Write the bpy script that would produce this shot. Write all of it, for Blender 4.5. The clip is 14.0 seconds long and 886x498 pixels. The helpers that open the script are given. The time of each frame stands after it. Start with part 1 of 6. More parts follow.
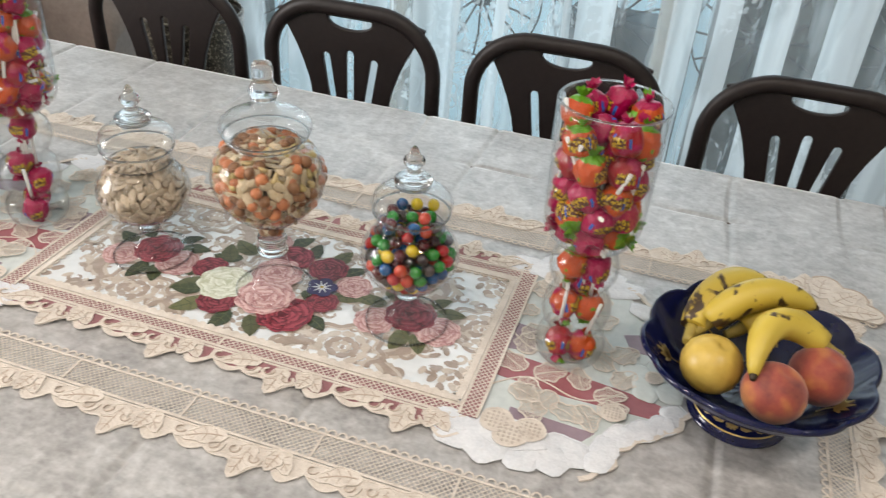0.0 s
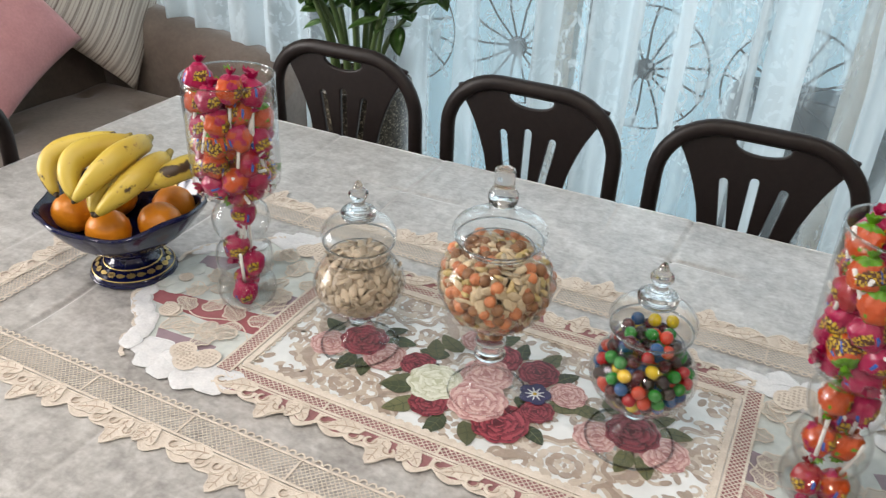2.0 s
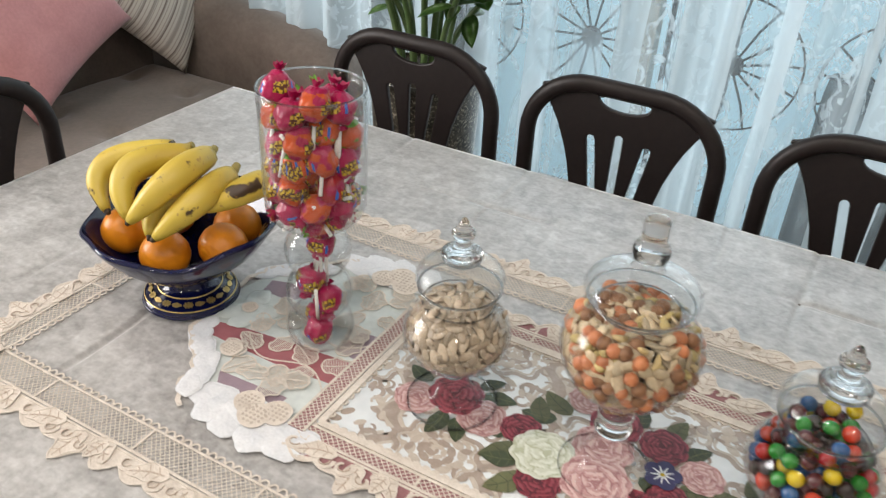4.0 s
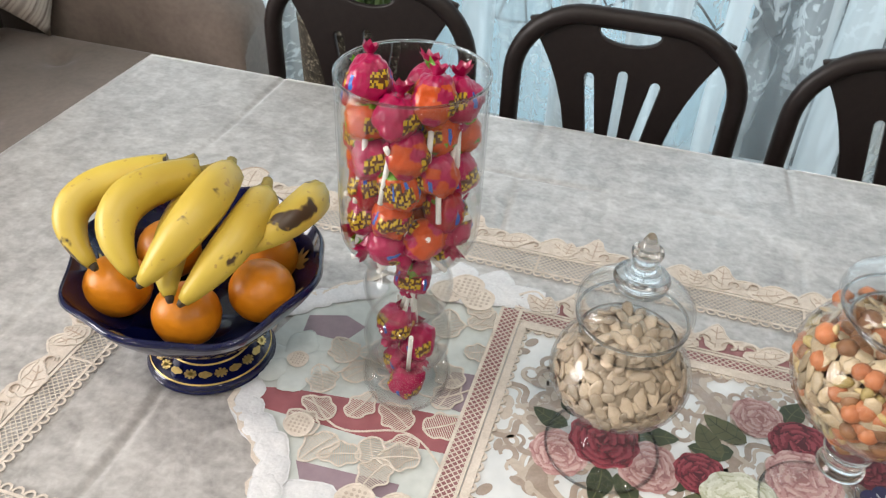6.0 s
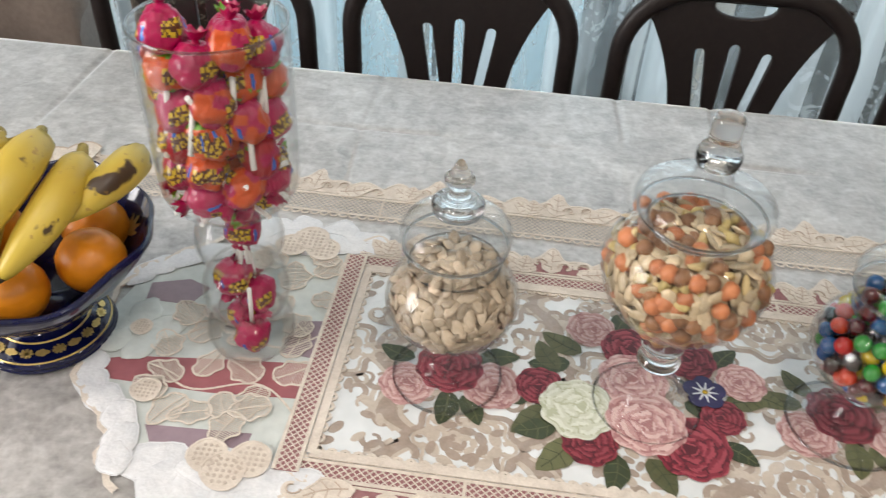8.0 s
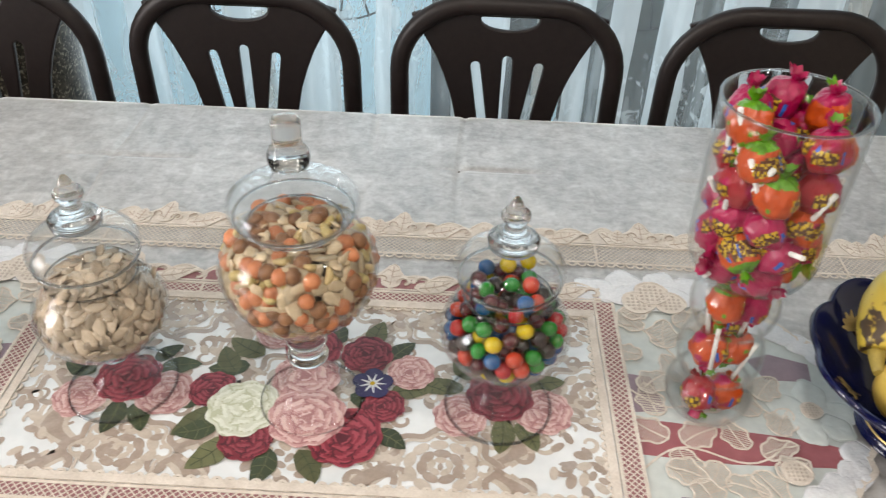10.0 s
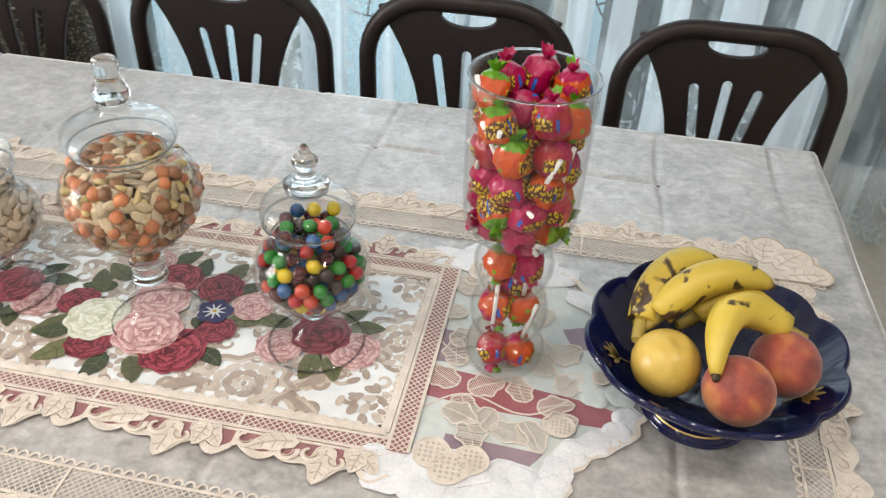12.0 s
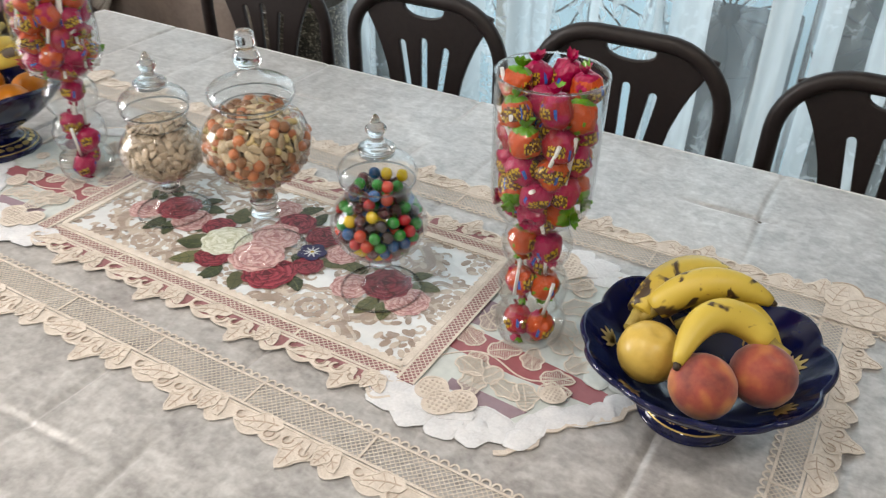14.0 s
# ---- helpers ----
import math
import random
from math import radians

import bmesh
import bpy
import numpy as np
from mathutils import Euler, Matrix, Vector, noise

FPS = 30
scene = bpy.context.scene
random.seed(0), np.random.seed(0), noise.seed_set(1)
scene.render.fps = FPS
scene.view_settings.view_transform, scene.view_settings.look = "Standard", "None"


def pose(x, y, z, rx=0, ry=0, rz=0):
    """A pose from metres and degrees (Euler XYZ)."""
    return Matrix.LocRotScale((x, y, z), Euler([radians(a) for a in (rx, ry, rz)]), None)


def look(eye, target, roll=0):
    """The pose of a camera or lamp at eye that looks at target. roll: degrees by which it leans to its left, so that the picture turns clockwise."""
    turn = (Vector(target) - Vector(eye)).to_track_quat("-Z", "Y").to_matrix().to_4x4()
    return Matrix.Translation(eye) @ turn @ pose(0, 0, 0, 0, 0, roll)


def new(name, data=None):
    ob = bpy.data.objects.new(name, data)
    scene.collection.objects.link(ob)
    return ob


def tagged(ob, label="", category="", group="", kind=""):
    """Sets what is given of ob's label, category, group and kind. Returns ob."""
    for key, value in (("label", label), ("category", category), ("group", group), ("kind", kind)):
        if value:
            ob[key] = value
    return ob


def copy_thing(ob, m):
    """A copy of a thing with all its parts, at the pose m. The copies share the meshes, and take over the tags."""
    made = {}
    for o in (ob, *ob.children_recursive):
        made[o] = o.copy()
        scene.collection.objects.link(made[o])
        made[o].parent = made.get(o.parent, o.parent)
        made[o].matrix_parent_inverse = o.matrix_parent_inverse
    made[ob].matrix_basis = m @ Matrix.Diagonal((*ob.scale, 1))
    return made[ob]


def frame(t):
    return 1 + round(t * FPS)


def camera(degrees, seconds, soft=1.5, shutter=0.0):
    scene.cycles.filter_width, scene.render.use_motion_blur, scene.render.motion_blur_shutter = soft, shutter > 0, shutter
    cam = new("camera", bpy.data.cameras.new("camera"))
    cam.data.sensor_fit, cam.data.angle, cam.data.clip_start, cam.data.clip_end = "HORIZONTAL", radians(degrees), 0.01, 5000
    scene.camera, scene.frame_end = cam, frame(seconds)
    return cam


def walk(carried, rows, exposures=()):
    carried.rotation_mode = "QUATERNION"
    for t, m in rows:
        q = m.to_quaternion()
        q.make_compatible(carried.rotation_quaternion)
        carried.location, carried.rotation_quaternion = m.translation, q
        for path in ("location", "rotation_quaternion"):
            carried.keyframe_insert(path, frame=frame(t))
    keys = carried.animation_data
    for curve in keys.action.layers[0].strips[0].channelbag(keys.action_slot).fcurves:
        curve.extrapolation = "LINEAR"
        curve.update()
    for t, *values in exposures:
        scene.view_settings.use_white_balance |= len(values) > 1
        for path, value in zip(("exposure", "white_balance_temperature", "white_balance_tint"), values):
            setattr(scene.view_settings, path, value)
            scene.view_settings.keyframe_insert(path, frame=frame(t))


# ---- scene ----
cam = camera(57.3, 14.0, soft=1.2, shutter=0.4)
METRES, EYE, TILT, LEAN, TURN = 2.0, 1.506, 0.0, 0.0, 16.3
ROWS = [
    (0.0, 0.0, 0.0, 0.0, 2.43, -33.47, -3.67),
    (0.5, -0.0271, 0.0006, 0.0011, 4.26, -32.84, -2.95),
    (1.0, -0.0455, 0.0126, 0.0047, 5.86, -32.28, -2.42),
    (1.5, -0.0707, 0.023, 0.0105, 8.15, -31.34, -2.63),
    (2.0, -0.0917, 0.0338, 0.0165, 10.19, -30.42, -2.35),
    (2.5, -0.0992, 0.0469, 0.0147, 11.32, -30.67, -1.94),
    (3.0, -0.1058, 0.0531, 0.0124, 11.91, -31.42, -2.29),
    (3.5, -0.1279, 0.0821, 0.0091, 12.85, -31.9, -2.89),
    (4.0, -0.162, 0.1247, 0.004, 13.11, -32.11, -2.82),
    (6.5, -0.339, 0.2531, -0.0365, -2.13, -38.25, -2.78),
    (7.0, -0.3316, 0.252, -0.039, -4.03, -39.02, -3.21),
    (7.5, -0.3147, 0.2421, -0.0359, -6.33, -38.88, -2.87),
    (8.0, -0.297, 0.226, -0.0341, -8.85, -38.74, -2.44),
    (8.5, -0.2668, 0.2128, -0.0319, -12.04, -38.41, -2.3),
    (9.0, -0.2281, 0.1987, -0.0259, -14.52, -37.7, -2.46),
    (11.5, -0.0212, 0.1086, -0.0237, -9.85, -36.22, -0.98),
    (12.0, 0.0061, 0.0799, -0.0186, -5.51, -36.06, -2.34),
    (12.5, 0.0427, 0.0674, -0.0134, 1.22, -35.52, -1.47),
    (13.0, 0.0889, 0.0547, -0.0157, 6.5, -35.58, -1.36),
    (13.5, 0.1151, 0.0344, -0.0163, 10.11, -35.23, -1.42),
    (14.0, 0.1401, 0.0012, -0.0105, 14.3, -33.57, -0.78),
]
walk(cam, [(t, pose(0, 0, EYE, TILT, LEAN, TURN) @ pose(METRES * x, METRES * y, METRES * z, 90 + pitch, roll, yaw)) for t, x, y, z, yaw, pitch, roll in ROWS],
     [(0.0, 0.03), (2.0, -0.02), (4.0, -0.05), (6.5, 0.02), (7.5, 0.0), (9.0, -0.03), (11.5, 0.22), (12.5, 0.15), (13.2, 0.08), (14.0, 0.04)])

# ---- world and light ----
TOP = 0.75                      # height of the covered tabletop
world = bpy.data.worlds.new("sky")
scene.world = world
world.use_nodes = True
wn = world.node_tree
sky = wn.nodes.new("ShaderNodeTexSky")
sky.sky_type, sky.sun_disc = "NISHITA", False
sky.sun_elevation, sky.sun_rotation = radians(48), radians(20)
wn.nodes["Background"].inputs["Strength"].default_value = 0.12
wn.links.new(sky.outputs["Color"], wn.nodes["Background"].inputs["Color"])


def lamp(name, m, energy, sx, sy, colour, shape="RECTANGLE"):
    d = bpy.data.lights.new(name, "AREA")
    d.shape, d.size, d.size_y, d.energy, d.color = shape, sx, sy, energy, colour
    ob = new(name, d)
    ob.matrix_world = m
    return ob


lamp("window_daylight", look((-1.0, 2.72, 1.3), (-1.0, 0, 1.2)), 47, 3.6, 2.3, (0.86, 0.95, 1.0))
lamp("side_window_daylight", look((-3.92, -0.2, 1.6), (-0.9, 0.6, 0.9)), 116, 1.5, 1.5, (1.0, 0.955, 0.935))
CEILING_LAMPS = [(-1.9, 0.2), (-0.5, 0.1), (0.9, 0.2), (-1.2, -1.3), (0.4, -1.3)]
for cx, cy in CEILING_LAMPS:
    lamp("downlight_lamp", look((cx, cy, 2.655), (cx, cy + 0.001, 0)), 11.6, 0.2, 0.2, (1.0, 0.905, 0.82), "DISK")


# ---- materials ----
def material(name, colour, rough=0.5, metal=0.0, **inputs):
    m = bpy.data.materials.new(name)
    m.use_nodes = True
    b = m.node_tree.nodes["Principled BSDF"]
    b.inputs["Base Color"].default_value = (*colour, 1)
    b.inputs["Roughness"].default_value = rough
    b.inputs["Metallic"].default_value = metal
    for k, v in inputs.items():
        b.inputs[k.replace("_", " ")].default_value = v
    m.diffuse_color = (*colour, 1)
    return m


def nodes(m):
    return m.node_tree.nodes, m.node_tree.links, m.node_tree.nodes["Principled BSDF"]


def noise_tex(m, scale, detail=4, distortion=0.0, stretch=None, coords="Object"):
    n, l, b = nodes(m)
    t = n.new("ShaderNodeTexNoise")
    t.inputs["Scale"].default_value, t.inputs["Detail"].default_value, t.inputs["Distortion"].default_value = scale, detail, distortion
    c = n.new("ShaderNodeTexCoord")
    mp = n.new("ShaderNodeMapping")
    if stretch:
        mp.inputs["Scale"].default_value = stretch
    l.new(c.outputs[coords], mp.inputs["Vector"])
    l.new(mp.outputs["Vector"], t.inputs["Vector"])
    return t.outputs["Fac"]


def ramp(m, source, stops):
    n, l, b = nodes(m)
    r = n.new("ShaderNodeValToRGB")
    while len(r.color_ramp.elements) < len(stops):
        r.color_ramp.elements.new(0.5)
    for e, (p, c) in zip(r.color_ramp.elements, stops):
        e.position, e.color = p, (*c, 1)
    l.new(source, r.inputs["Fac"])
    return r.outputs["Color"]


def mix(m, a, b_, fac, mode="MIX"):
    n, l, b = nodes(m)
    x = n.new("ShaderNodeMix")
    x.data_type, x.blend_type = "RGBA", mode
    for sock, val in ((x.inputs[0], fac), (x.inputs[6], a), (x.inputs[7], b_)):
        if hasattr(val, "links"):
            l.new(val, sock)
        elif isinstance(val, tuple):
            sock.default_value = (*val, 1)
        else:
            sock.default_value = val
    return x.outputs[2]


def base(m, socket):
    n, l, b = nodes(m)
    l.new(socket, b.inputs["Base Color"])


def bump(m, height, strength=0.3, distance=0.002):
    n, l, b = nodes(m)
    u = n.new("ShaderNodeBump")
    u.inputs["Strength"].default_value, u.inputs["Distance"].default_value = strength, distance
    l.new(height, u.inputs["Height"])
    l.new(u.outputs["Normal"], b.inputs["Normal"])


def grained(name, dark, light, scale, rough=0.5, strength=0.2, distance=0.001, detail=5, lo=0.3, hi=0.7, stretch=None, **inputs):
    """A material whose colour wanders between two tones, at two scales, with fine relief."""
    m = material(name, light, rough, **inputs)
    coarse = noise_tex(m, scale, detail, 0.3, stretch)
    fine = noise_tex(m, scale * 7, 3, 0, stretch)
    c = ramp(m, coarse, [(lo, dark), (hi, light)])
    c = mix(m, c, ramp(m, fine, [(0.3, tuple(0.8 * v for v in dark)), (0.7, light)]), 0.3)
    base(m, c)
    bump(m, fine, strength, distance)
    return m


def random_tone(m, low=0.8, high=1.15):
    """Lets each object or island vary a little in brightness."""
    n, l, b = nodes(m)
    info, geo = n.new("ShaderNodeObjectInfo"), n.new("ShaderNodeNewGeometry")
    add = n.new("ShaderNodeMath")
    add.operation = "ADD"
    l.new(info.outputs["Random"], add.inputs[0])
    l.new(geo.outputs["Random Per Island"], add.inputs[1])
    fr = n.new("ShaderNodeMath")
    fr.operation = "FRACT"
    l.new(add.outputs[0], fr.inputs[0])
    mr = n.new("ShaderNodeMapRange")
    mr.inputs["To Min"].default_value, mr.inputs["To Max"].default_value = low, high
    l.new(fr.outputs[0], mr.inputs["Value"])
    hsv = n.new("ShaderNodeHueSaturation")
    l.new(mr.outputs[0], hsv.inputs["Value"])
    s = b.inputs["Base Color"]
    if s.links:
        l.new(s.links[0].from_socket, hsv.inputs["Color"])
    else:
        hsv.inputs["Color"].default_value = s.default_value
    l.new(hsv.outputs["Color"], s)
    return m


def thin_glass(name, tint=(1, 1, 1), least=0.022):
    """Thin-walled clear glass: light goes straight through, gloss grows towards the grazing edges."""
    m = bpy.data.materials.new(name)
    m.use_nodes = True
    n, l = m.node_tree.nodes, m.node_tree.links
    n.remove(n["Principled BSDF"])
    clear, gloss, mixer, lw = n.new("ShaderNodeBsdfTransparent"), n.new("ShaderNodeBsdfGlossy"), n.new("ShaderNodeMixShader"), n.new("ShaderNodeLayerWeight")
    clear.inputs["Color"].default_value = (*tint, 1)
    gloss.inputs["Roughness"].default_value = 0.02
    p, s = n.new("ShaderNodeMath"), n.new("ShaderNodeMath")
    p.operation, s.operation = "POWER", "MULTIPLY_ADD"
    p.inputs[1].default_value = 3.8
    s.inputs[1].default_value, s.inputs[2].default_value = 0.75, least
    lw.inputs["Blend"].default_value = 0.5
    l.new(lw.outputs["Facing"], p.inputs[0])
    l.new(p.outputs[0], s.inputs[0])
    l.new(s.outputs[0], mixer.inputs[0])
    l.new(clear.outputs[0], mixer.inputs[1])
    l.new(gloss.outputs[0], mixer.inputs[2])
    l.new(mixer.outputs[0], n["Material Output"].inputs["Surface"])
    m.diffuse_color = (0.8, 0.85, 0.85, 1)
    return m


GLASS = thin_glass("clear_thin_glass", (0.985, 0.99, 0.99))
# Thick rim glass; the grey tint stands in for dark surroundings refracted there.
EDGE_GLASS = material("darkened_glass_edge", (0.50, 0.52, 0.53), 0.02, IOR=1.47, Transmission_Weight=1.0)
KNOB_GLASS = material("solid_knob_glass", (0.76, 0.78, 0.79), 0.01, IOR=1.5, Transmission_Weight=1.0)
PLASTIC = grained("dark_brown_plastic", (0.011, 0.007, 0.0065), (0.019, 0.013, 0.012), 60, 0.45, 0.15, 0.0006, Specular_IOR_Level=0.35)
WALL = grained("cream_wall_paint", (0.62, 0.60, 0.55), (0.70, 0.68, 0.63), 3, 0.8, 0.1)
CEIL = grained("white_ceiling_paint", (0.74, 0.74, 0.72), (0.8, 0.8, 0.78), 3, 0.9, 0.1)
FLOOR = grained("beige_floor_tile", (0.42, 0.38, 0.33), (0.52, 0.48, 0.42), 4, 0.25, 0.05)
WHITE_FRAME = grained("white_window_paint", (0.7, 0.72, 0.73), (0.8, 0.82, 0.82), 8, 0.4, 0.05)
IRON = grained("black_wrought_iron", (0.03, 0.035, 0.04), (0.06, 0.065, 0.07), 40, 0.5, 0.2)
SOFA = grained("taupe_sofa_velvet", (0.145, 0.113, 0.094), (0.215, 0.172, 0.145), 9, 0.85, 0.35, 0.002, Sheen_Weight=0.25)
PINK = grained("dusty_pink_fabric", (0.52, 0.235, 0.245), (0.62, 0.30, 0.31), 14, 0.85, 0.4, 0.002, Sheen_Weight=0.2)
LEAF = grained("zz_leaf_green", (0.055, 0.135, 0.025), (0.12, 0.245, 0.055), 30, 0.30, 0.1)
STEM = grained("plant_stem_green", (0.05, 0.10, 0.03), (0.10, 0.15, 0.05), 30, 0.5, 0.1)
SOIL = grained("dark_soil", (0.02, 0.015, 0.01), (0.06, 0.045, 0.03), 60, 0.95, 0.6, 0.004)
COBALT = grained("cobalt_glaze", (0.0015, 0.0025, 0.026), (0.003, 0.0055, 0.050), 12, 0.10, 0.03, 0.0004)
GOLD = grained("gold_paint", (0.42, 0.29, 0.09), (0.62, 0.46, 0.18), 80, 0.35, 0.2, metal=0.7)
STICK = grained("white_paper_stick", (0.72, 0.72, 0.70), (0.82, 0.82, 0.80), 90, 0.6, 0.1)
BEIGE = grained("ecru_lace", (0.54, 0.475, 0.41), (0.73, 0.665, 0.59), 55, 0.75, 0.6, 0.001, Sheen_Weight=0.15)
THREAD = grained("ecru_thread", (0.56, 0.50, 0.43), (0.74, 0.68, 0.61), 200, 0.8, 0.5, 0.0006)
CORD = grained("ecru_shaded_cord", (0.42, 0.335, 0.265), (0.53, 0.445, 0.37), 120, 0.8, 0.4, 0.0005)
PINKNET = grained("dusty_rose_net", (0.23, 0.095, 0.105), (0.34, 0.165, 0.17), 90, 0.7, 0.4, 0.0006)
SATIN = grained("white_satin", (0.64, 0.68, 0.70), (0.82, 0.84, 0.85), 6, 0.38, 0.15, 0.001)
WHITE_PETAL = grained("white_satin_applique", (0.60, 0.62, 0.65), (0.76, 0.77, 0.79), 35, 0.42, 0.5, 0.0015)
TAUPE_PRINT = grained("taupe_damask_print", (0.29, 0.228, 0.185), (0.41, 0.335, 0.28), 45, 0.6, 0.1)
CREAM_PRINT = grained("cream_damask_print", (0.44, 0.375, 0.31), (0.57, 0.50, 0.43), 45, 0.6, 0.1)
AQUA = grained("pale_aqua_satin", (0.50, 0.55, 0.54), (0.62, 0.66, 0.64), 12, 0.45, 0.2)
CRIMSON = grained("wine_red_satin", (0.27, 0.085, 0.10), (0.36, 0.13, 0.145), 12, 0.45, 0.2)
MAUVE = grained("mauve_satin", (0.24, 0.175, 0.215), (0.33, 0.25, 0.29), 12, 0.45, 0.2)


def velvet():
    m = material("grey_crushed_velvet", (0.4, 0.39, 0.38), 0.36, Sheen_Weight=0.9, Sheen_Roughness=0.3, Coat_Weight=0.9, Coat_Roughness=0.33)
    a = noise_tex(m, 5.5, 6, 1.2, (1, 1.5, 1))
    b = noise_tex(m, 34, 9, 0.8, (1, 0.8, 1))
    f = noise_tex(m, 140, 3, 0.2)
    c1 = ramp(m, a, [(0.34, (0.20, 0.193, 0.186)), (0.50, (0.36, 0.352, 0.343)), (0.64, (0.56, 0.555, 0.545))])
    c2 = ramp(m, b, [(0.34, (0.17, 0.164, 0.159)), (0.50, (0.38, 0.373, 0.363)), (0.66, (0.66, 0.655, 0.648))])
    c = mix(m, c1, c2, 0.50)
    st = noise_tex(m, 75, 6, 0.2, (0.7, 1.2, 1))
    c = mix(m, c, ramp(m, st, [(0.36, (0.17, 0.163, 0.157)), (0.5, (0.37, 0.363, 0.355)), (0.64, (0.66, 0.655, 0.648))]), 0.26)
    c = mix(m, c, ramp(m, f, [(0.3, (0.20, 0.19, 0.185)), (0.7, (0.56, 0.55, 0.545))]), 0.25)
    base(m, c)
    bump(m, b, 0.35, 0.004)
    return m


VELVET = velvet()


def rippled_gloss(m, weight=0.7, rough=0.05):
    """A glossy finish over slightly rippled cloth, continuous from piece to piece."""
    n, l, b = nodes(m)
    geo, t = n.new("ShaderNodeNewGeometry"), n.new("ShaderNodeTexNoise")
    t.inputs["Scale"].default_value, t.inputs["Detail"].default_value, t.inputs["Distortion"].default_value = 22, 1.5, 1.0
    l.new(geo.outputs["Position"], t.inputs["Vector"])
    bp = n.new("ShaderNodeBump")
    bp.inputs["Strength"].default_value, bp.inputs["Distance"].default_value = 1.0, 0.009
    l.new(t.outputs["Fac"], bp.inputs["Height"])
    l.new(bp.outputs["Normal"], b.inputs["Coat Normal"])
    b.inputs["Coat Weight"].default_value, b.inputs["Coat Roughness"].default_value = weight, rough
    b.inputs["Coat IOR"].default_value = 1.55
    return m


for printed in (SATIN, TAUPE_PRINT, CREAM_PRINT):
    rippled_gloss(printed)


def granite():
    m = material("speckled_brown_granite", (0.1, 0.09, 0.07), 0.35)
    a = noise_tex(m, 120, 3, 0.5)
    b = noise_tex(m, 45, 4, 1.0)
    base(m, mix(m, ramp(m, a, [(0.42, (0.012, 0.010, 0.008)), (0.55, (0.045, 0.038, 0.028)), (0.645, (0.44, 0.40, 0.31))]),
                ramp(m, b, [(0.4, (0.02, 0.017, 0.013)), (0.65, (0.22, 0.19, 0.14))]), 0.35))
    bump(m, a, 0.2, 0.001)
    return m


GRANITE = granite()


def banana_skin(name, spots):
    m = material(name, (0.62, 0.42, 0.06), 0.42)
    a, s, f = noise_tex(m, 9, 3, 0.4), noise_tex(m, 26, 3, 0.6), noise_tex(m, 120, 2)
    n, l, b = nodes(m)
    info, times = n.new("ShaderNodeObjectInfo"), n.new("ShaderNodeMath")
    times.operation = "MULTIPLY"
    times.inputs[1].default_value = 40
    l.new(info.outputs["Random"], times.inputs[0])
    for t in [q for q in n if q.bl_idname == "ShaderNodeTexNoise"]:
        t.noise_dimensions = "4D"
        l.new(times.outputs[0], t.inputs["W"])
    c = ramp(m, a, [(0.3, (0.46, 0.325, 0.036)), (0.7, (0.62, 0.475, 0.075))])
    spot = ramp(m, s, [(spots, (0, 0, 0)), (spots + 0.035, (1, 1, 1))])
    c = mix(m, c, (0.05, 0.028, 0.012), spot)
    c = mix(m, c, (0.30, 0.17, 0.04), ramp(m, f, [(0.66, (0, 0, 0)), (0.74, (0.7, 0.7, 0.7))]))
    base(m, c)
    bump(m, a, 0.2, 0.002)
    return m


BANANA = banana_skin("yellow_banana_skin", 0.655)
BANANA_RIPE = banana_skin("spotted_banana_skin", 0.585)
BANANA_SPOT = banana_skin("heavily_spotted_banana_skin", 0.54)
BANANA_END = grained("dark_banana_end", (0.02, 0.013, 0.008), (0.07, 0.045, 0.02), 80, 0.7, 0.3)
BANANA_STEM = grained("green_brown_banana_stem", (0.20, 0.15, 0.03), (0.40, 0.30, 0.06), 50, 0.6, 0.2)
ORANGE = grained("orange_peel", (0.61, 0.195, 0.006), (0.73, 0.265, 0.010), 12, 0.38, 0.5, 0.0015, lo=0.2, hi=0.8)
APPLE = grained("golden_apple_skin", (0.50, 0.33, 0.05), (0.66, 0.48, 0.12), 14, 0.35, 0.1)


def peach():
    m = material("peach_skin", (0.5, 0.15, 0.06), 0.65, Sheen_Weight=0.3)
    a, f = noise_tex(m, 15, 2, 0.3), noise_tex(m, 160, 2)
    c = ramp(m, a, [(0.38, (0.13, 0.014, 0.016)), (0.50, (0.30, 0.045, 0.028)), (0.62, (0.62, 0.25, 0.06))])
    base(m, mix(m, c, ramp(m, f, [(0.3, (0.22, 0.04, 0.03)), (0.7, (0.5, 0.18, 0.07))]), 0.2))
    return m


PEACH = peach()


# places of the bunched folds along the window: middle, width, density
FOLDS = [(-2.05, 0.16, 0.5), (-1.72, 0.10, 0.42), (-1.52, 0.07, 0.35), (-1.315, 0.10, 0.40), (-1.048, 0.075, 0.55), (-0.81, 0.16, 0.62), (-0.618, 0.056, 0.55), (-0.396, 0.022, 0.45), (-0.314, 0.113, 0.62), (-0.047, 0.072, 0.60), (0.072, 0.07, 0.55), (0.22, 0.075, 0.58), (0.396, 0.10, 0.62), (0.62, 0.12, 0.6)]


